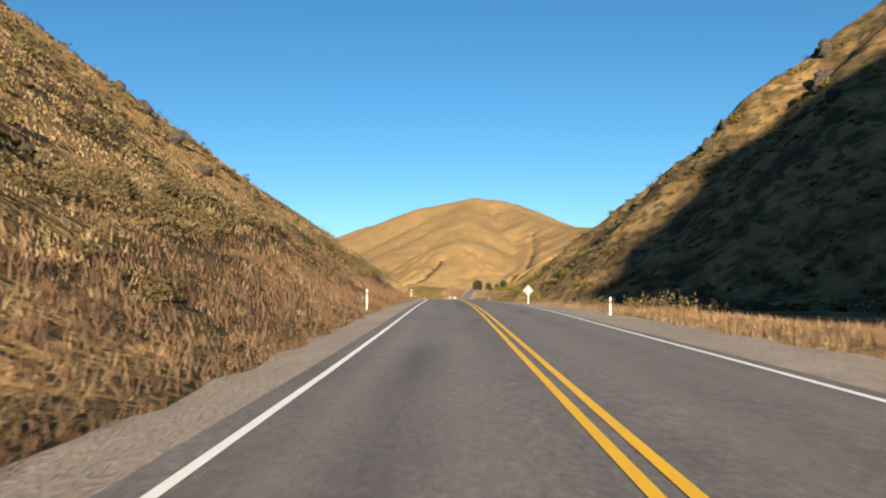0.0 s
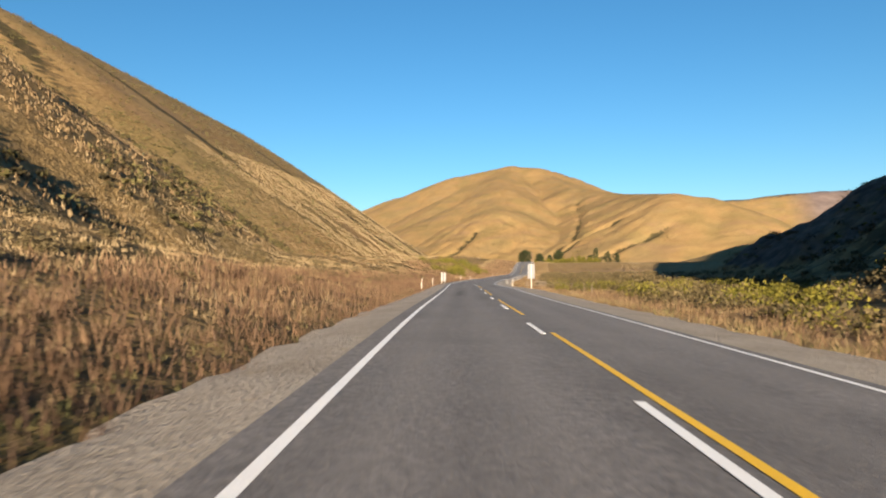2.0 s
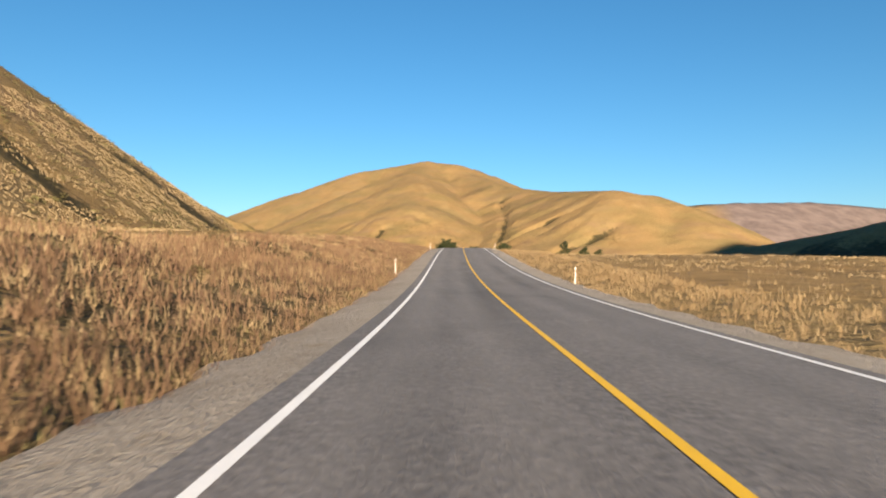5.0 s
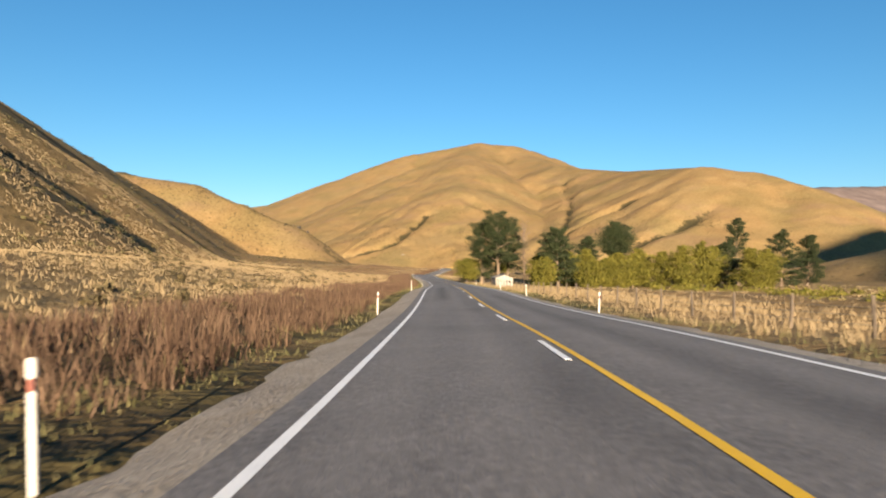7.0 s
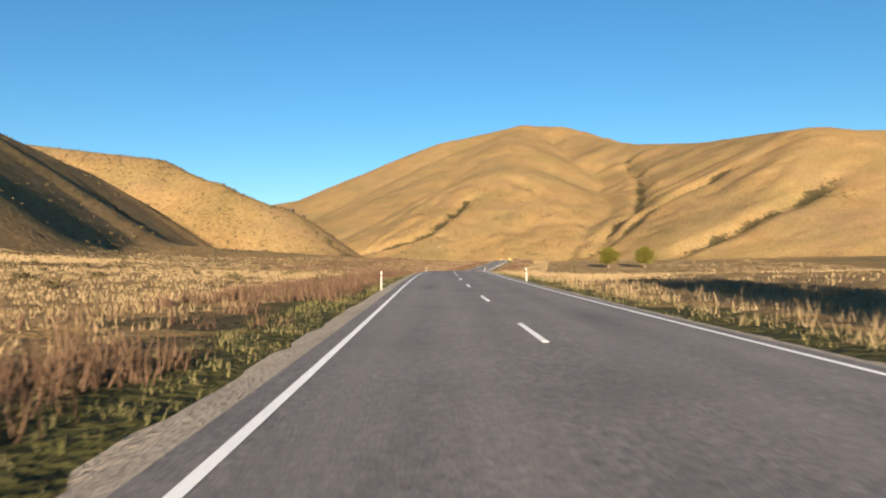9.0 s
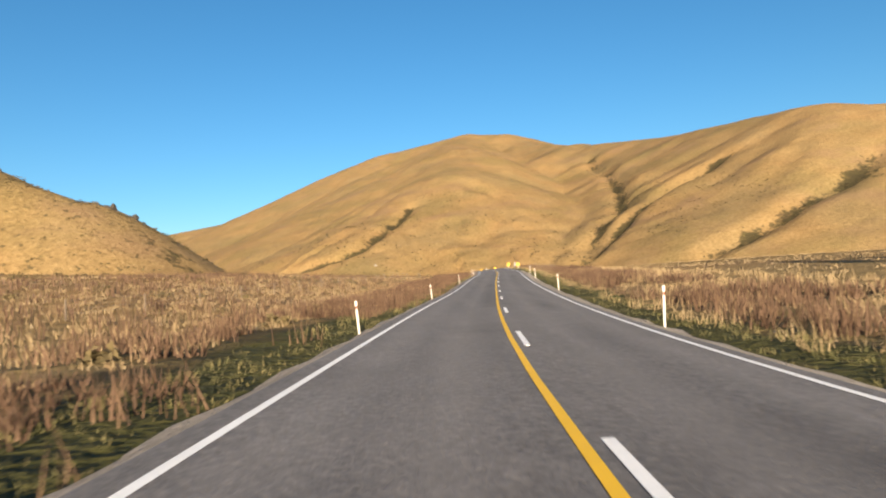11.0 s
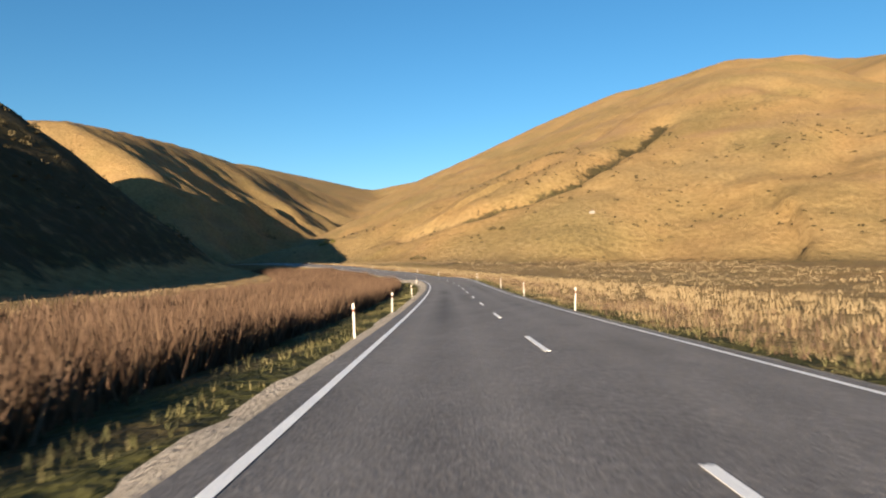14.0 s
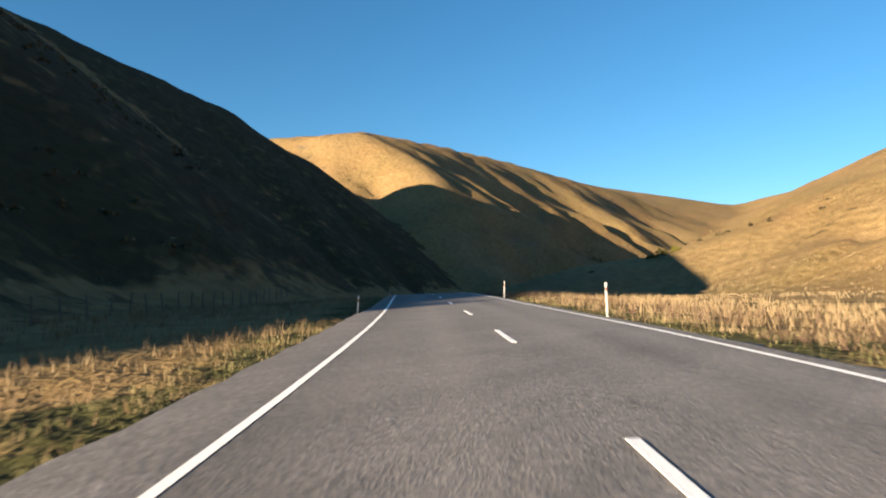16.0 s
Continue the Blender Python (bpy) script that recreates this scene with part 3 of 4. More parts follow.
yellow(-0.12, [(-40, 92), (407, 420), (427, 440), (447, 648), (950, 1186)])
yellow(0.12, [(-40, 209), (215, 228), (235, 248), (256, 268), (590, 762), (768, 781), (787, 799), (806, 819), (1188, 1196), (1201, 1317), (1324, 1337), (1344, 1352)])
PHASE = -1.42
side_of_dash = lambda s: -0.12 if (92 < s < 268 or 648 < s < 822 or 1186 < s < 1353) else (0.12 if (400 < s < 447 or 950 < s < 1186) else 0.0)
dash_mesh = None
for k in range(8, 172):
    a = 10 * k + PHASE
    if 447 < a + 3 and a < 648:
        continue
    c = on_road(a + 1.5, side_of_dash(a + 1.5), LIFT + 0.003)
    f, b = on_road(a + 3, side_of_dash(a + 1.5), LIFT + 0.003), on_road(a, side_of_dash(a + 1.5), LIFT + 0.003)
    way = Vector(f - b)
    if dash_mesh is None:
        bm = bmesh.new()
        box((0.11, 3.0, 0.006), bm=bm)
        dash_mesh = bpy.data.meshes.new("dash")
        bm.to_mesh(dash_mesh)
        bm.free()
        dash_mesh.materials.append(WHITE_LINE)
    dash = new("dash", dash_mesh)
    dash.parent = road
    dash.matrix_basis = Matrix.Translation(c) @ way.to_track_quat("Y", "Z").to_matrix().to_4x4()


# ---- plants ----
rng = np.random.RandomState(11)


def cards(centres, widths, heights, lean, material, name):
    """Many small upright blades, each tapering to a point, as one object."""
    n = len(centres)
    a = (rng.rand(n) - 0.5) * 2.4
    side = np.stack([np.cos(a), np.sin(a), np.zeros(n)], 1) * (widths / 2)[:, None]
    b = rng.rand(n) * 2 * np.pi
    tip = np.stack([np.cos(b) * lean * heights, np.sin(b) * lean * heights, heights], 1)
    v = np.stack([centres - side, centres + side, centres + tip], 1)
    return mesh_of(name, v.reshape(-1, 3), np.arange(3 * n).reshape(n, 3), material)


def grass(s0, s1, side, d0, d1, tufts, low, high, material, label, per=7, power=1.5, width=1.0, gaps=0.0):
    """Tufts beside the gravel, short and fine at its edge, taller and coarser farther out."""
    tufts = int(tufts * 0.62)
    s = s0 + (s1 - s0) * rng.rand(tufts)
    out = d0 + (d1 - d0) * rng.rand(tufts) ** power
    bare = (side < 0) & (s > 67) & (s < 104) & (out > 2.2) & (rng.rand(tufts) < 0.8)
    s, out = s[~bare], out[~bare]
    edge = np.where(side < 0, -gravel_left(s), gravel_right(s))
    p = on_road(s, side * (edge + out))
    if gaps:
        keep = fbm(p[:, 0] / 5.0, p[:, 1] / 5.0, 3) > gaps - 0.2
        p, out = p[keep], out[keep]
    tall = (low + (high - low) * rng.rand(len(p))) * (0.62 + 0.9 * (fbm(p[:, 0] / 7, p[:, 1] / 7, 3) + 0.25)) * (0.66 + 0.34 * ease(out, -0.2, 3.0))
    c = np.repeat(p, per, 0)
    c[:, :2] += rng.randn(len(c), 2) * 0.17
    c[:, 2] = ground_z(c[:, 0], c[:, 1]) - 0.04
    h = np.repeat(tall, per) * (0.5 + 0.6 * rng.rand(len(c)))
    wide = width * np.repeat(0.0165 + 0.0033 * np.clip(out, 0, 12), per)
    ob = cards(c, wide * (0.6 + 0.9 * rng.rand(len(c))), h, 0.10 + 0.45 * rng.rand(len(c)), material, name="grass")
    return tagged(ob, label, "grass", kind="stuff")


grass(-25, 330, -1, -0.1, 7, 9000, 0.4, 0.85, BROWN_GRASS, "tall brown seeding grass on the roadside bank", 9, 1.5)
grass(-25, 330, -1, -0.1, 10, 9000, 0.4, 0.8, RUST_GRASS, "rusty seeding grass on the roadside bank", 8, 1.3)
grass(-25, 330, -1, 1.0, 30, 20000, 0.22, 0.5, PALE_GRASS, "pale dry grass on the roadside bank", 8, 0.9)
grass(330, 660, -1, 0.3, 18, 15000, 0.25, 0.6, PALE_GRASS, "pale dry grass on the cut bank", 8)
grass(330, 660, -1, -0.1, 14, 14000, 0.45, 0.9, RUST_GRASS, "rusty seeding grass on the cut bank", 8, 1.2)
grass(330, 660, -1, -0.1, 8, 7000, 0.4, 0.85, BROWN_GRASS, "brown seeding grass on the cut bank", 8, 1.4)
grass(-25, 660, 1, 0.3, 9, 20000, 0.3, 0.65, DRY_GRASS, "pale dry grass beside the gravel", 7)
grass(-25, 400, 1, 1.0, 9, 7000, 0.4, 0.8, BROWN_GRASS, "rusty grass on the flat beside the road", 7)
grass(640, 1285, -1, 1.6, 9, 27000, 0.5, 1.0, BROWN_GRASS, "tall brown rushes on the roadside flat", 8, 1.3, 1.4, 0.14)
grass(640, 1240, -1, 4.5, 40, 24000, 0.25, 0.55, PALE_GRASS, "pale dry grass on the roadside flat", 7, 1.2)
grass(1270, 1548, -1, 3.3, 9.5, 23000, 1.4, 2.1, BROWN_GRASS, "tall dense brown reeds along the bend", 8, 1.2, 1.9)
grass(1270, 1560, -1, 4.6, 24, 15000, 1.2, 1.9, BROWN_GRASS, "tall dark reeds behind the first ones", 7, 1.1, 1.7)
grass(1560, 1735, -1, 1.0, 22, 8000, 0.25, 0.6, DRY_GRASS, "short dry grass beside the road", 7, 1.2)
grass(660, 1735, 1, 1.8, 20, 24000, 0.35, 0.75, PALE_GRASS, "pale dry grass in the roadside field", 7, 1.2)
grass(980, 1240, 1, 3.0, 13, 9000, 0.7, 1.2, BROWN_GRASS, "tall brown reeds along the ditch", 8, 1.1, 1.5, 0.15)
grass(1240, 1735, 1, 1.6, 8, 5000, 0.35, 0.75, BROWN_GRASS, "brown grass beside the road", 7)
grass(640, 1735, -1, -0.05, 2.6, 13000, 0.18, 0.38, GREEN_GRASS, "short green grass along the seal edge", 9, 1.0, 1.0)
grass(640, 1735, 1, 0.2, 2.8, 10000, 0.18, 0.38, GREEN_GRASS, "short green grass along the seal edge", 9, 1.0, 1.0)
grass(-25, 640, -1, 0.0, 1.4, 3500, 0.12, 0.3, GREEN_GRASS, "short green grass among the dry stems", 7, 1.0, 1.4)
grass(160, 420, 1, 0.4, 3.0, 3500, 0.15, 0.35, GREEN_GRASS, "short green grass beside the gravel", 7, 1.0, 1.4)


def meadow(s0, s1, d0, d1, n, material, label, low=0.16, high=0.38):
    """Sparse upright dry stems over the open flats, where the ground lies near the road's level."""
    s, d = s0 + (s1 - s0) * rng.rand(n), d0 + (d1 - d0) * rng.rand(n) ** 1.3
    p = on_road(s, d)
    p = p[fbm(p[:, 0] / 11, p[:, 1] / 11, 3) > -0.12]
    c = np.repeat(p, 6, 0)
    c[:, :2] += rng.randn(len(c), 2) * 0.35
    z = ground_z(c[:, 0], c[:, 1])
    c[:, 2], flat = z - 0.05, np.abs(z - c[:, 2]) < 6
    c, far = c[flat], np.abs(np.repeat(near_road(p[:, 0], p[:, 1])[1], 6))[flat]
    h = low + (high - low) * rng.rand(len(c))
    return tagged(cards(c, (0.018 + 0.0020 * far) * (0.6 + 0.9 * rng.rand(len(c))), h, 0.5 * rng.rand(len(c)), material, "grass"), label, "grass", kind="stuff")


meadow(640, 1560, -12, -170, 28000, PALE_GRASS, "pale dry grass over the wide valley flat")
meadow(1560, 1735, -12, -70, 3000, PALE_GRASS, "pale short grass on the shaded flat", 0.1, 0.25)
meadow(420, 1700, 12, 130, 20000, PALE_GRASS, "pale dry grass over the open paddock")
meadow(1040, 1290, -4.5, -60, 4500, BROWN_GRASS, "dark rushes in patches on the flat", 0.5, 1.0)


def leaves(points, size, material, name, parent=None, label="", slim=1.0):
    """Loose leaf sprays, one pointed blade each, turned every way."""
    n = len(points)
    a = rng.randn(n, 3)
    a /= np.linalg.norm(a, axis=1, keepdims=True)
    b = np.cross(a, rng.randn(n, 3))
    b /= np.linalg.norm(b, axis=1, keepdims=True)
    w = (size * (0.6 + 0.8 * rng.rand(n)))[:, None]
    v = np.stack([points - a * w * 0.5 - b * w * 0.34 * slim, points - a * w * 0.3 + b * w * 0.38 * slim, points + a * w * 0.65], 1)
    return mesh_of(name, v.reshape(-1, 3), np.arange(3 * n).reshape(n, 3), material, parent, label)


def clumps(x, y, radius, per, size, material, name, label, squash=0.75):
    """Low bushes scattered over the ground, as one object."""
    z = ground_z(x, y)
    c = np.repeat(np.stack([x, y, z], 1), per, 0)
    r = np.repeat(radius, per)
    v = rng.randn(len(c), 3)
    v /= np.linalg.norm(v, axis=1, keepdims=True)
    v *= (0.45 + 0.6 * rng.rand(len(c)))[:, None]
    v[:, 2] = np.abs(v[:, 2]) * squash
    lumpy = 0.75 + 1.2 * (fbm(c[:, 0] * 0.7 + v[:, 0] * 2, c[:, 1] * 0.7 + v[:, 1] * 2, 2) + 0.2)
    p = c + v * (r * lumpy)[:, None]
    return tagged(leaves(p, size, material, name), label, "shrubs", kind="stuff")


def beside(s0, s1, d0, d1, n, power=1.0):
    s = s0 + (s1 - s0) * rng.rand(n)
    p = on_road(s, d0 + (d1 - d0) * rng.rand(n) ** power)
    return p[:, 0], p[:, 1]


x, y = beside(40, 500, 10.5, 30, 620, 1.2)
clumps(x, y, 0.7 + 1.3 * rng.rand(len(x)) ** 2, 150, 0.20, SCRUB_LEAF, "scrub", "olive and brown matted scrub on the river flat")
x, y = beside(40, 500, 28, 80, 900)
clumps(x, y, 0.7 + 1.5 * rng.rand(len(x)) ** 2, 46, 0.45, SCRUB_LEAF, "scrub", "matted scrub farther out on the river flat")
x, y = beside(90, 300, 10, 40, 120, 1.0)
clumps(x, y, 1.0 + 1.0 * rng.rand(len(x)), 420, 0.17, WILLOW_LEAF, "scrub", "yellow-green broom bushes on the river flat")
x, y = beside(338, 420, -18, -8.5, 60)
clumps(x, y, 1.0 + 1.1 * rng.rand(len(x)), 480, 0.16, WILLOW_LEAF, "scrub", "yellow-green broom bushes on top of the bank", 1.1)
x, y = beside(-10, 330, -34, -9, 330)
clumps(x, y, 0.45 + 0.9 * rng.rand(len(x)) ** 2, 200, 0.13, SCRUB_LEAF, "scrub", "dark brown shrubs on the grassy bank")
for s0, s1, d0, d1 in ((52, 82, -15, -9), (108, 156, -22, -13), (160, 192, -17, -11), (22, 46, -20, -13)):
    x, y = beside(s0, s1, d0, d1, 26)
    clumps(x, y, 0.9 + 1.2 * rng.rand(len(x)), 420, 0.14, SCRUB_LEAF, "scrub", "dense dark brown thicket on the bank")
x, y = beside(700, 880, 40, 70, 90)
clumps(x, y, 0.9 + 1.4 * rng.rand(len(x)), 150, 0.28, WILLOW_LEAF, "scrub", "low green growth under the trees")
x, y = beside(330, 700, -60, -9, 320)
clumps(x, y, 0.4 + 0.9 * rng.rand(len(x)) ** 2, 140, 0.16, SCRUB_LEAF, "scrub", "dark shrubs scattered over the slope")
x, y = beside(640, 1230, -140, -9, 620)
clumps(x, y, 0.4 + 0.8 * rng.rand(len(x)) ** 2, 80, 0.24, SCRUB_LEAF, "scrub", "low brown shrubs on the valley flat")


def hillside(x0, x1, y0, y1, n, biggest, material, per, size, label, low=6.0):
    x, y = x0 + (x1 - x0) * rng.rand(n), y0 + (y1 - y0) * rng.rand(n)
    keep = (ground_z(x, y) > low) & (fbm(x / 28, y / 28, 3) > -0.04)
    x, y = x[keep], y[keep]
    clumps(x, y, 0.5 + biggest * rng.rand(len(x)) ** 2, per, size, material, "scrub", label)


hillside(-190, -18, -20, 420, 4200, 1.7, DARK_LEAF, 34, 0.44, "dark shrubs dotted over the steep hillside")
hillside(-150, -18, -20, 460, 3600, 1.5, OLIVE_LEAF, 30, 0.42, "olive shrubs dotted over the steep hillside", 4.0)
hillside(-270, -30, 360, 960, 3000, 1.6, OLIVE_LEAF, 26, 0.5, "dark shrubs dotted over the long hillside")
hillside(45, 240, 40, 390, 2800, 1.8, WILLOW_LEAF, 48, 0.38, "yellow-green bushes clinging to the rocky hillside", 3.0)
hillside(45, 240, 40, 390, 1800, 1.7, DARK_LEAF, 40, 0.42, "dark shrubs clinging to the rocky hillside", 3.0)
hillside(-330, -60, 1330, 1560, 2200, 1.6, SCRUB_LEAF, 17, 0.65, "dark shrubs on the hill inside the bend", 3.0)
hillside(-260, 330, 1560, 1800, 1500, 2.0, DARK_LEAF, 34, 0.55, "dark shrubs scattered over the golden hillside", 3.0)


def slope_grass(x0, x1, y0, y1, n, low, high, wide, material, label, above=2.0):
    """Upright tussock blades all over a slope."""
    x, y = x0 + (x1 - x0) * rng.rand(n), y0 + (y1 - y0) * rng.rand(n)
    keep = (ground_z(x, y) > above) & (fbm(x / 13, y / 13, 3) > -0.09)
    c = np.repeat(np.stack([x[keep], y[keep], 0 * x[keep]], 1), 4, 0)
    c[:, :2] += rng.randn(len(c), 2) * 0.4
    c[:, 2] = ground_z(c[:, 0], c[:, 1]) - 0.05
    h = low + (high - low) * rng.rand(len(c))
    return tagged(cards(c, wide * (0.6 + 0.8 * rng.rand(len(c))), h, 0.5 * rng.rand(len(c)), material, "grass"), label, "grass", kind="stuff")


slope_grass(-125, -24, 0, 480, 26000, 0.3, 0.6, 0.20, DRY_GRASS, "pale tussock grass over the steep hillside")
slope_grass(-140, -30, 480, 1000, 26000, 0.3, 0.65, 0.32, PALE_GRASS, "pale tussock grass over the long hillside")
for way, depth, half, bushy in CREEKS[:4]:
    way = np.array(way, float)
    run = np.concatenate([[0], np.cumsum(np.hypot(*np.diff(way, axis=0).T))])
    at = run[-1] * rng.rand(int(run[-1] * 0.7))
    x, y = np.interp(at, run, way[:, 0]), np.interp(at, run, way[:, 1])
    x, y = x - 9 * fbm(x / 40 + 2, y / 40 + 6, 3) + 3.5 * rng.randn(len(at)), y + 3.5 * rng.randn(len(at))
    keep = fbm(x / 22, y / 22, 3) > -0.08
    clumps(x[keep], y[keep], 0.4 + 1.3 * rng.rand(keep.sum()) ** 2, 22, 0.6, DARK_LEAF, "scrub", "dark brown scrub along a dry creek bed")
x, y = np.array([-71, -66, -100, -104, -96.0]), np.array([1641, 1640, 1618, 1621, 1615.0])
clumps(x, y, np.array([2.4, 1.8, 2.2, 1.5, 1.4]), 120, 0.6, SCRUB_LEAF, "scrub", "dark round bushes at the hill's foot", 0.9)
x, y = np.array([-189, -186, -192.0]), np.array([1692, 1694, 1691.0])
clumps(x, y, np.array([2.6, 1.8, 1.6]), 120, 0.6, WILLOW_LEAF, "scrub", "yellow-green bush at the hill's foot", 0.9)
hillside(-330, -80, 1040, 1330, 1000, 1.4, SCRUB_LEAF, 16, 0.65, "dark shrubs on the low hill", 3.0)


def tree(x, y, height, radius, bare, leaf, shape, n, size, label, category, trunk=0.28, leaf_label="", density=1.0):
    """A tree: a tapered trunk with limbs, and a crown of loose sprays in uneven clumps."""
    root = new(category.replace(" ", "_"), None)
    z = float(ground_z(np.array([x]), np.array([y]))[0]) - 0.15
    root.location = (x, y, z)
    tagged(root, label, category, group="trees by the shed" if y < 1000 else "trees on the terrace")
    lean = rng.uniform(-0.05, 0.05, 2)
    spine = [(lean[0] * h + 0.12 * math.sin(h * 0.5), lean[1] * h + 0.12 * math.cos(h * 0.6), h) for h in np.linspace(0, height * 0.92, 8)]
    bm = tube(spine, np.linspace(trunk, 0.04, 8) * np.array([1.35, 1.05, 1, 0.95, 0.9, 0.9, 0.9, 0.8]), 8)
    heads = []
    n = int(n * 0.80) if shape == "pine" else n
    for k in range(n):
        f = (k + 0.5) / n
        h = bare + (height - bare) * (f if shape != "round" else 0.15 + 0.8 * f)
        if shape == "cone":
            r = radius * (1.05 - 0.85 * f) * rng.uniform(0.55, 1.1)
        elif shape == "pine":
            r = radius * (0.35 + 0.75 * math.sin(math.pi * min(1, 0.25 + 0.72 * f))) * rng.uniform(0.35, 1.1)
        elif shape == "tall":
            r = radius * (0.5 + 0.6 * math.sin(math.pi * (0.15 + 0.75 * f))) * rng.uniform(0.3, 1.0)
        else:
            r = radius * math.sqrt(max(0.06, 1 - (2 * f - 0.85) ** 2)) * rng.uniform(0.4, 1.05)
        a = k * 2.4 + rng.uniform(-0.5, 0.5)
        base = np.array([np.interp(h * 0.85, [q[2] for q in spine], [q[i] for q in spine]) for i in (0, 1)] + [h * 0.85])
        tip = np.array([base[0] + r * math.cos(a), base[1] + r * math.sin(a), h + rng.uniform(-0.2, 0.5)])
        heads.append((base, tip, r))
        if k % 2 == 0 or shape == "tall":
            mid = (base + tip) / 2 + (0, 0, 0.15 * r)
            tube([base, mid, tip], [0.09 * trunk / 0.28, 0.055, 0.02], 4, bm)
    part("trunk", bm, BARK, root, "rough brown trunk and limbs")
    pts = []
    for base, tip, r in heads:
        m = int(235 * density)
        t = rng.rand(m, 1) ** (0.26 if shape == "pine" else 0.6)
        pts.append(base * (1 - t) + tip * t + rng.randn(m, 3) * ((0.36 + 0.08 * r) if shape == "pine" else (0.20 + 0.14 * r)) * (1.0, 1.0, 0.38 if shape == "pine" else 0.5))
    leaves(np.concatenate(pts), size * 0.9, leaf, "crown", root, leaf_label, 0.45 if leaf is PINE_LEAF else 0.3 if leaf is TWIG else 0.8)
    return root


PINE = "tall dark green pine with a bare lower trunk"
tree(48.5, 829, 17.6, 5.4, 5.5, PINE_LEAF, "pine", 60, 0.42, PINE, "pine tree", 0.42, "clumped dark needles", 1.5)
tree(45.0, 836, 15.6, 4.6, 1.5, PINE_LEAF, "pine", 70, 0.42, "broad dark pine with foliage down to the ground", "pine tree", 0.4, "clumped dark needles", 1.5)
tree(51.5, 838, 17.0, 4.5, 4.0, PINE_LEAF, "pine", 55, 0.42, PINE, "pine tree", 0.4, "clumped dark needles", 1.5)
tree(54.6, 829, 16.0, 2.6, 3.0, TWIG, "tall", 60, 0.15, "bare grey poplar with fine upright twigs", "poplar tree", 0.25, "fine bare twigs", 0.45)
tree(41.2, 834, 6.6, 3.4, 0.5, WILLOW_LEAF, "round", 44, 0.28, "round yellow-green willow bush near the road", "willow tree", 0.16, "", 1.6)
tree(62.0, 824.5, 14.0, 4.8, 1.5, PINE_LEAF, "pine", 66, 0.42, "dense dark conifer behind the shed", "conifer tree", 0.34, "", 1.5)
tree(84.0, 858, 19.0, 6.5, 8.0, PINE_LEAF, "round", 60, 0.5, "dark pine with a rounded crown on a bare stem", "pine tree", 0.42, "", 1.5)
for wx, wy, h, r in ((57.5, 818, 7.0, 3.2), (66, 831, 9.0, 4.0), (72, 840, 10.0, 4.6), (79, 836, 9.5, 4.4), (88, 848, 11.0, 5.0), (96, 838, 11.5, 5.2),
                     (104, 845, 13.0, 6.0), (113, 836, 11.0, 5.2), (69, 822, 6.5, 3.4), (59, 835, 8.0, 3.6), (84, 840, 9.0, 4.6), (92, 842, 10.0, 4.8), (109, 852, 12.0, 5.4), (121, 846, 11.0, 5.4), (75, 832, 8.0, 4.0)):
    tree(wx, wy, h, r, -0.8, WILLOW_LEAF, "round", 46, 0.40, "yellow-green autumn willow in the row along the river", "willow tree", 0.24, "", 1.0)
for wx, wy, h, r in ((75, 851, 13.5, 3.6), (126, 872, 21.0, 5.0), (137, 868, 17.0, 4.8), (147, 872, 16.0, 5.0), (118, 864, 13.0, 4.4), (65, 845, 14.0, 3.8)):
    tree(wx, wy, h, r, 1.0, PINE_LEAF, "pine", 54, 0.5, "dark conifer behind the row of willows", "conifer tree", 0.32, "", 1.4)
tree(78, 1115, 8.2, 4.6, 1.2, WILLOW_LEAF, "round", 50, 0.32, "rounded green willow alone on the terrace", "willow tree", 0.24, "", 1.5)
tree(92.5, 1118, 8.5, 4.6, 1.2, WILLOW_LEAF, "round", 50, 0.32, "rounded green willow beside another on the terrace", "willow tree", 0.24, "", 1.5)


# ---- roadside things ----
def place(s, d, turn=0.0, sink=0.05):
    p = on_road(s, d)
    return pose(p[0], p[1], float(ground_z(p[:1], p[1:2])[0]) - sink if abs(d) > 4.2 else p[2] - 0.15 - sink, 0, 0, heading(s) + turn)


def marker_post():
    root = new("marker_post", None)
    outline = [(0.030, 0.0), (0.030, 0.84), (0.019, 0.88), (0.019, 0.95), (0.036, 0.99), (0.036, 1.10), (0.026, 1.13)]
    ring = outline + [(-x, z) for x, z in outline[::-1]]
    bm = bmesh.new()
    face = bm.faces.new([bm.verts.new((x, -0.016, z)) for x, z in ring])
    made = bmesh.ops.extrude_face_region(bm, geom=[face])
    bmesh.ops.translate(bm, verts=[g for g in made["geom"] if isinstance(g, bmesh.types.BMVert)], vec=(0, 0.032, 0))
    bmesh.ops.recalc_face_normals(bm, faces=bm.faces[:])
    part("stake", bm, POST_WHITE, root)
    part("reflector", box((0.042, 0.012, 0.10), (0, -0.021, 0.915), 0.004), POST_RED, root, "red reflector strip")
    return tagged(root, "white roadside marker post with a red reflector", "marker post", "marker posts along the road")


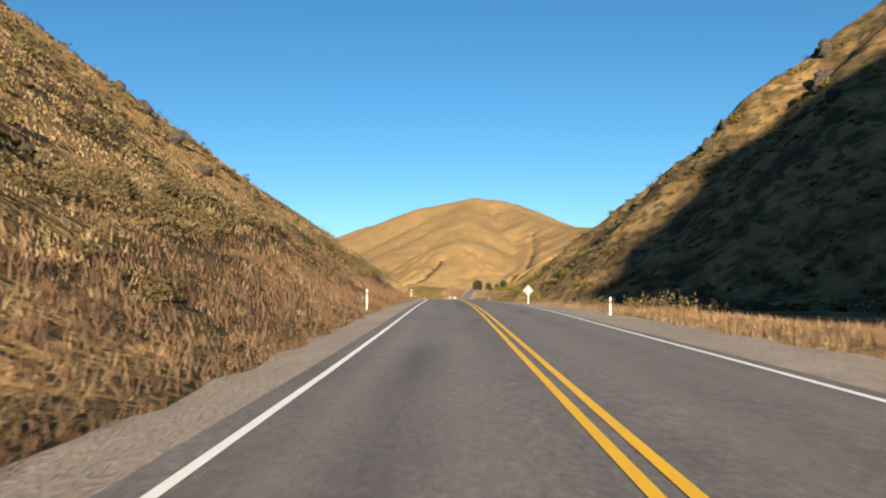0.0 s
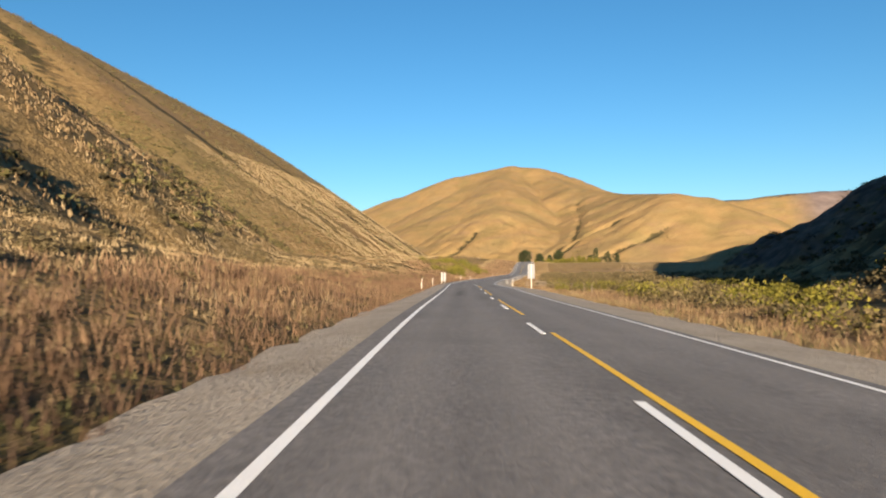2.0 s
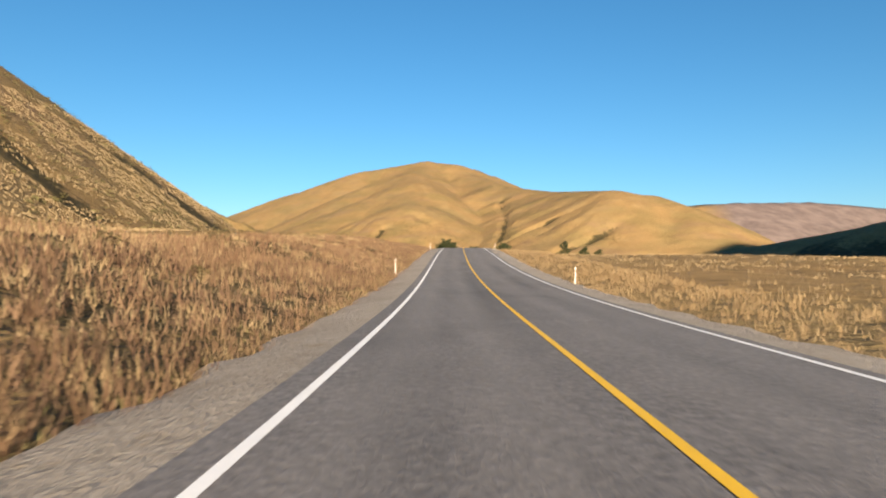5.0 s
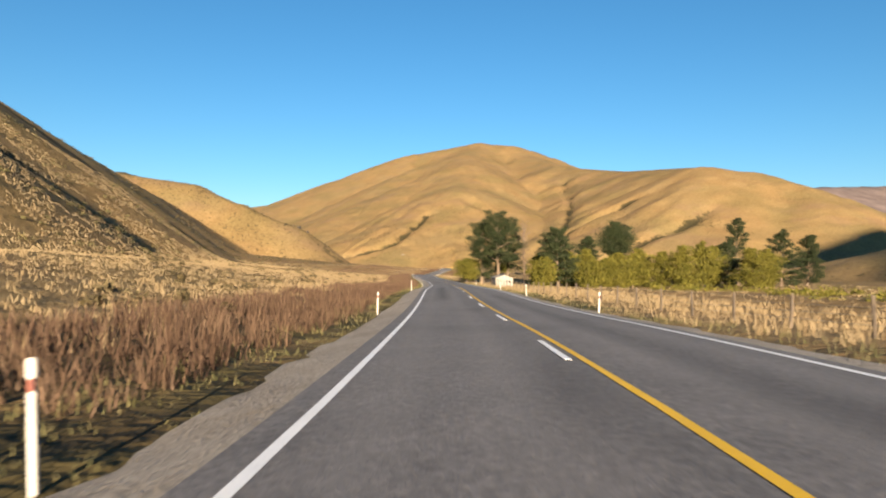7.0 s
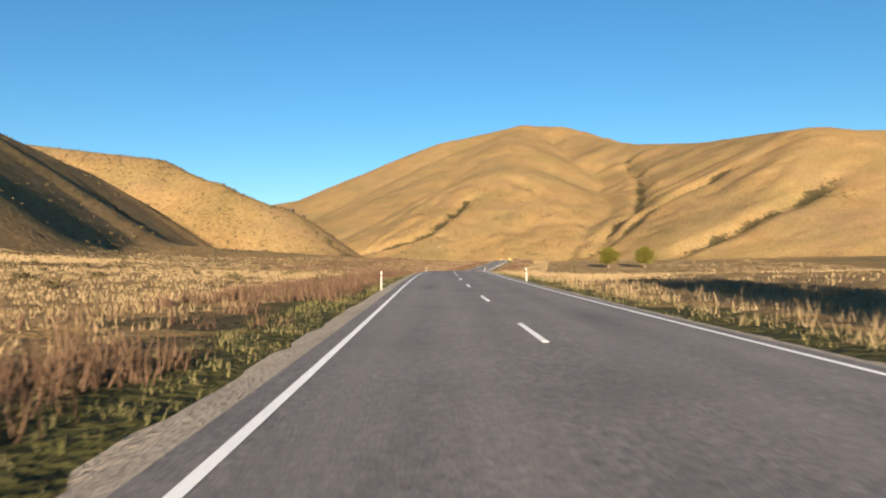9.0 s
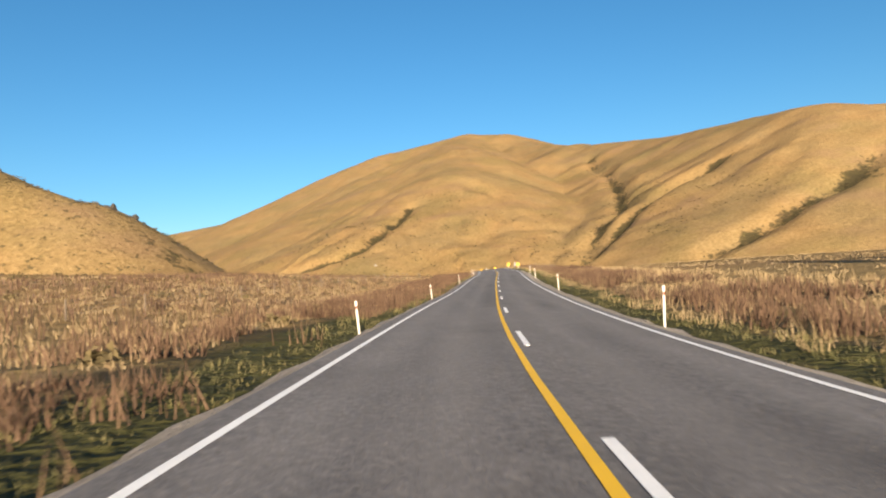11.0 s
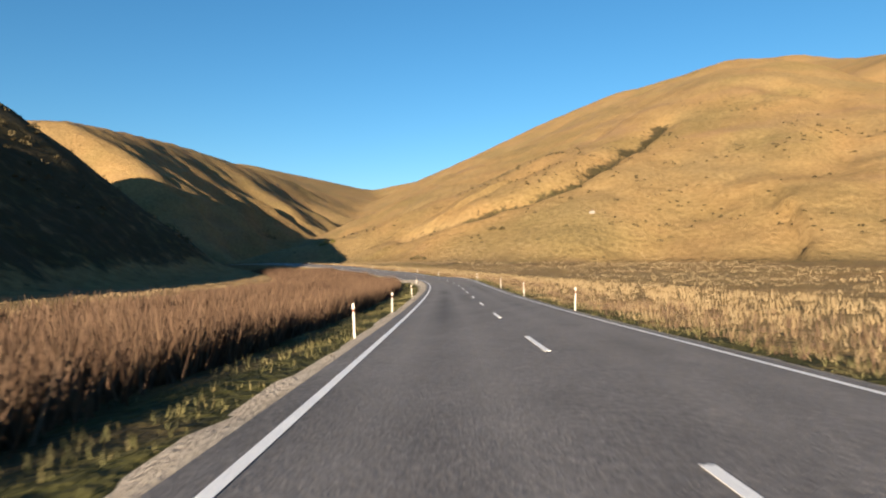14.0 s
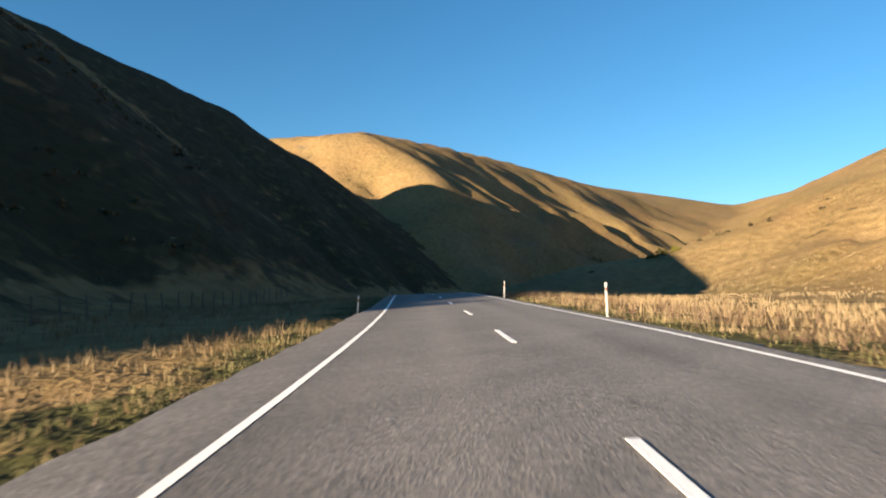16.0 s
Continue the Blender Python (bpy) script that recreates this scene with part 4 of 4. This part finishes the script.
LEFT_POSTS = (32, 79, 102, 123, 189, 255, 280, 327, 344, 412, 426, 477, 530, 590, 652, 684, 709, 745, 789, 850, 905, 965, 1029, 1076, 1100, 1132, 1168, 1182, 1203, 1249, 1264.5,
              1277, 1290, 1376, 1389, 1409, 1451, 1494, 1522, 1547, 1586, 1646)
RIGHT_POSTS = (26, 90, 127, 160, 280, 303, 326, 351, 405, 448, 520, 590, 655, 683, 706, 727, 747, 789, 855, 910, 965, 1030, 1074, 1101, 1127, 1140, 1307, 1355, 1387, 1406, 1424,
               1449, 1486, 1506, 1523, 1546, 1577, 1599)
first = None
for side, posts in ((-1, LEFT_POSTS), (1, RIGHT_POSTS)):
    for s in posts:
        d = float(gravel_left(s)) - 0.55 if side < 0 else min(float(gravel_right(s)), 4.9) + 0.2
        m = place(s, d) @ pose(0, 0, 0, rng.uniform(-3, 3), rng.uniform(-4, 4), rng.uniform(-6, 6))
        if first is None:
            first = marker_post()
            first.matrix_basis = m
        else:
            copy_thing(first, m)
bent = copy_thing(first, place(147, -5.7) @ pose(0, 0, 0, 0, -28, 0))
tagged(bent, "white marker post knocked over to one side")


def backed_sign(s, d, wide, high, foot, legs, label, turn=0.0, diamond=False):
    root = new("road_sign", None)
    bm = box((wide, 0.02, high), (0, 0, foot + high / 2), 0.006, None, Matrix.Rotation(radians(45 if diamond else 0), 4, "Y"))
    part("panel", bm, SIGN_BACK, root, "bare grey aluminium panel")
    for z in (foot + high * 0.25, foot + high * 0.75):
        part("rail", box((wide * (0.7 if diamond else 0.94), 0.035, 0.05), (0, -0.03, z), 0.005), STEEL, root)
    for x in ((0,) if legs == 1 else (-wide * 0.32, wide * 0.32)):
        part("leg", tube([(x, -0.08, 0), (x, -0.08, foot + high + 0.06)], [0.045, 0.045], 8), POST_WHITE, root, "white painted pole")
    root.matrix_basis = place(s, d, turn, 0.15)
    return tagged(root, label, "road sign")


backed_sign(192, 4.9, 0.62, 1.5, 1.15, 2, "grey back of a tall road sign on two white poles", 4)
backed_sign(268.5, 6.3, 0.8, 1.65, 1.5, 1, "grey back of a narrow road sign on a white pole", 4)
backed_sign(50, 4.9, 0.62, 0.62, 1.22, 1, "grey back of a diamond road sign on a white pole", 2, True)
backed_sign(297, -5.1, 0.8, 1.35, 0.7, 2, "tall grey road sign panel on two short white poles", -6)
for s in (1196, 1244, 1289):
    backed_sign(s, 4.7, 0.34, 0.75, 0.95, 1, "narrow grey sign back on a white pole at the bend")
plain_pole = new("marker_pole", None)
part("pole", tube([(0, 0, 0), (0, 0, 1.7)], [0.05, 0.045], 8), POST_WHITE, plain_pole)
part("cap", tube([(0, 0, 1.7), (0, 0, 1.74)], [0.055, 0.03], 8), POST_WHITE, plain_pole)
plain_pole.matrix_basis = place(1311, 5.0)
tagged(plain_pole, "tall plain white pole at the bend", "pole")


def chevron_sign():
    root = new("chevron_sign", None)
    part("board", box((0.62, 0.02, 0.72), (0, 0, 1.15), 0.02), SIGN_YELLOW, root, "yellow board")
    bm = bmesh.new()
    v = [bm.verts.new((x, -0.0125, 1.15 + z)) for x, z in ((0.02, 0.29), (0.24, 0.29), (0.0, 0.0), (0.24, -0.29), (0.02, -0.29), (-0.23, 0.0))]
    bm.faces.new((v[0], v[5], v[2], v[1]))
    bm.faces.new((v[5], v[4], v[3], v[2]))
    made = bmesh.ops.extrude_face_region(bm, geom=bm.faces[:])
    bmesh.ops.translate(bm, verts=[g for g in made["geom"] if isinstance(g, bmesh.types.BMVert)], vec=(0, -0.004, 0))
    part("arrow", bm, SIGN_BLACK, root, "black arrow head")
    part("pole", tube([(0, 0.05, 0), (0, 0.05, 1.45)], [0.05, 0.045], 8), POST_WHITE, root, "white painted pole")
    return tagged(root, "yellow curve sign with a black arrow head on a white pole", "chevron sign", "curve signs round the bend")


first = chevron_sign()
first.matrix_basis = place(1193, 5.1, 3)
for s in (1212, 1234, 1252):
    copy_thing(first, place(s, 5.1, 6))


def fence(name, label, spots, high, wires, lean=3.0):
    """A row of timber posts with wires between them; spots are (x, y)."""
    root = new(name, None)
    x0, y0 = spots[0]
    z0 = float(ground_z(np.array([x0]), np.array([y0]))[0])
    root.location = (x0, y0, z0)
    tops = []
    me = None
    for x, y in spots:
        z = float(ground_z(np.array([x]), np.array([y]))[0])
        if me is None:
            ob = part("post", tube([(0, 0, -0.2), (0.01, 0, high * 0.6), (0, 0, high)], [0.065, 0.06, 0.055], 7), WOOD, root, "grey weathered post")
            me = ob.data
        else:
            ob = new("post", me)
            ob.parent = root
        ob.matrix_basis = pose(x - x0, y - y0, z - z0, rng.uniform(-lean, lean), rng.uniform(-lean, lean), rng.uniform(0, 360))
        tops.append((x - x0, y - y0, z - z0))
    for f in np.linspace(0.3, 0.92, wires):
        part("wire", tube([(x, y, z + high * f) for x, y, z in tops], [0.006] * len(tops), 4), STEEL, root, "thin rusty wire")
    return tagged(root, label, "fence")


def row(s0, s1, step, d0, d1):
    return [tuple(on_road(s, d0 + (d1 - d0) * (s - s0) / (s1 - s0))[:2]) for s in np.arange(s0, s1, step)]


fence("field_fence", "timber post and wire fence along the paddock", row(672, 822, 4.0, 9.5, 9.0), 1.15, 4)
fence("field_fence", "old post and wire fence below the road", row(258, 322, 3.4, 11.0, 10.0), 1.0, 4)
fence("field_fence", "leaning post and wire fence across the flat", row(1090, 1215, 7.5, -24, -19), 1.2, 4, 8)
fence("field_fence", "post and wire fence behind the reeds", row(1205, 1330, 5.0, -17, -13), 1.2, 4, 4)
fence("field_fence", "post and wire fence in front of the golden hill", row(1165, 1300, 5.0, 9.5, 11), 1.1, 4)
fence("yard_fence", "cluster of dark weathered yard posts and wires", row(1590, 1640, 2.4, -21, -17), 1.5, 3, 6)
rail = new("timber_rail", None)
for x in (-1.3, 1.3):
    part("post", box((0.12, 0.12, 1.1), (x, 0, 0.5), 0.01), WOOD, rail)
for z in (0.55, 0.98):
    part("board", box((2.9, 0.05, 0.13), (0, -0.09, z), 0.008), WOOD, rail)
rail.matrix_basis = place(284, 8.6, 8)
tagged(rail, "short weathered timber rail on two posts", "rail")


# ---- the boulder ----
def boulder(x, y, size):
    bm = bmesh.new()
    bmesh.ops.create_icosphere(bm, subdivisions=3, radius=size)
    for v in bm.verts:
        p = v.co / size
        k = 1 + 0.5 * float(fbm(np.array([p.x * 1.3 + 4]), np.array([p.y * 1.3 + p.z + 7]), 3)[0])
        v.co = Vector((p.x * 1.25, p.y, p.z * 0.8)) * size * k
    me = bpy.data.meshes.new("boulder")
    bm.to_mesh(me)
    bm.free()
    me.materials.append(PALE_STONE)
    ob = new("boulder", me)
    ob.location = (x, y, float(ground_z(np.array([x]), np.array([y]))[0]) + 0.2 * size)
    return tagged(ob, "pale grey boulder lying on the golden slope", "boulder")


boulder(-25, 1643, 1.2)


def outcrop(x, y, wide, high, turn):
    """A craggy ledge of broken rock let into the slope."""
    bm = bmesh.new()
    for k in range(5):
        a = (k - 2) * wide * 0.22
        m = pose(a, rng.uniform(-0.1, 0.1) * wide, rng.uniform(-0.05, 0.25) * high, rng.uniform(-25, 25), rng.uniform(-20, 20), rng.uniform(0, 90))
        bmesh.ops.create_icosphere(bm, subdivisions=3, radius=1.0, matrix=m @ Matrix.Diagonal((wide * 0.22, wide * 0.2, high * rng.uniform(0.4, 0.7), 1)))
    for v in bm.verts:
        p = v.co * 0.8
        cell = noise.cell_vector(Vector((p.x * 0.9, p.y * 0.9, p.z * 0.55)))
        v.co += 0.55 * (cell - Vector((0.5, 0.5, 0.5))) + 0.5 * noise.noise_vector(p * 0.6)
    me = bpy.data.meshes.new("rock_outcrop")
    bm.to_mesh(me)
    bm.free()
    me.materials.append(CRAG)
    ob = new("rock_outcrop", me)
    ob.matrix_basis = pose(x, y, float(ground_z(np.array([x]), np.array([y]))[0]) - 0.42 * high, 0, 0, turn)
    return tagged(ob, "dark craggy rock outcrop on the dry grassy slope", "rock outcrop", "rock outcrops on the hillsides")


CRAGS = ((106, 172, 8, 5, 60), (98, 160, 8, 5.5, 50), (91, 150, 8, 5, 50), (83, 134, 7, 4, 50), (76, 170, 6, 4, 60), (70, 165, 7, 4, 55), (64, 157, 5, 3, 50),
         (-76, 144, 6, 2.6, -50), (-64, 132, 6, 2.6, -45), (-55, 125, 6, 2.4, -45), (-46, 117, 5, 2, -45), (-116, 1335, 7, 3.5, 20), (-108, 1341, 5, 2.5, 0), (34, 187, 4, 3.5, 40))
for x, y, wide, high, turn in CRAGS:
    outcrop(x, y, wide, high, turn)


# ---- the shed ----
def shed():
    root = new("shed", None)
    w, l, h, peak = 3.4, 5.4, 1.8, 2.35
    board = 0.16
    for name, at, size, label in (("wall", (0, l / 2 - 0.05, h / 2), (w, 0.1, h), ""), ("wall", (-w / 2 + 0.05, 0, h / 2), (0.1, l - 0.2, h), "grey shaded side wall"), ("wall", (w / 2 - 0.05, 0, h / 2), (0.1, l - 0.2, h), "")):
        wall = part(name, box(size, at, 0.01), BOARD_WHITE, root, label)
        for k in range(int(h / board)):
            long_x = size[0] > size[1]
            off = (0, 0.062, 0) if long_x else (0.062 * (1 if at[0] > 0 else -1), 0, 0)
            piece = box((size[0] if long_x else 0.024, 0.024 if long_x else size[1], board - 0.012), (at[0] + off[0], at[1] + off[1], board * (k + 0.5)))
            part("board", piece, BOARD_WHITE, wall)
    front = part("front_wall", box((w, 0.1, h), (0, -l / 2 + 0.05, h / 2), 0.01), BOARD_WHITE, root, "white peeling gable wall")
    for k in range(int(h / board)):
        part("board", box((w, 0.024, board - 0.012), (0, -l / 2 - 0.014, board * (k + 0.5))), BOARD_WHITE, front)
    for y in (-l / 2 + 0.05, l / 2 - 0.05):
        bm = bmesh.new()
        v = [bm.verts.new(p) for p in ((-w / 2, y - 0.05, h), (w / 2, y - 0.05, h), (0, y - 0.05, peak))]
        bm.faces.new(v)
        made = bmesh.ops.extrude_face_region(bm, geom=bm.faces[:])
        bmesh.ops.translate(bm, verts=[g for g in made["geom"] if isinstance(g, bmesh.types.BMVert)], vec=(0, 0.1, 0))
        part("gable", bm, BOARD_WHITE, root)
    for side in (-1, 1):
        bm = bmesh.new()
        n = 57
        rows = []
        for k in range(n):
            y = -l / 2 - 0.18 + (l + 0.36) * k / (n - 1)
            up = 0.022 * math.cos(k * math.pi)
            rows.append([bm.verts.new((side * x, y, peak + 0.05 - x * (peak - h) / (w / 2) + up + t)) for x, t in ((0.0, 0), (w / 2 + 0.22, 0), (w / 2 + 0.22, -0.02), (0.0, -0.02))])
        for a, b in zip(rows[:-1], rows[1:]):
            for i in range(4):
                bm.faces.new((a[i], a[(i + 1) % 4], b[(i + 1) % 4], b[i]))
        bmesh.ops.recalc_face_normals(bm, faces=bm.faces[:])
        part("roof_sheet", bm, IRON_ROOF, root, "grey corrugated iron")
    for x in (0.45, 0.98):
        win = part("window", box((0.44, 0.05, 0.62), (x, -l / 2 - 0.04, 1.12), 0.008), POST_WHITE, root, "small window with a white frame")
        part("pane", box((0.34, 0.01, 0.52), (x, -l / 2 - 0.068, 1.12)), DARK_GLASS, win, "dark glass")
    for k, (x, z, bw) in enumerate(((-1.45, 1.42, 0.5), (-0.8, 1.42, 0.42), (-1.3, 1.18, 0.35), (-0.72, 1.2, 0.5))):
        part("mark", box((bw, 0.006, 0.10), (x, -l / 2 - 0.031, z)), WOOD, root, "dark scrawled bar")
    part("barge_board", box((0.05, 0.05, peak - h + 0.1), (0, -l / 2 - 0.03, h + 0.3)), POST_WHITE, root)
    root.matrix_basis = pose(47.1, 804.2, float(ground_z(np.array([47.1]), np.array([804.2]))[0]) - 0.1, 0, 0, 4)
    return tagged(root, "small white weatherboard shed with a grey iron roof", "shed")


shed()


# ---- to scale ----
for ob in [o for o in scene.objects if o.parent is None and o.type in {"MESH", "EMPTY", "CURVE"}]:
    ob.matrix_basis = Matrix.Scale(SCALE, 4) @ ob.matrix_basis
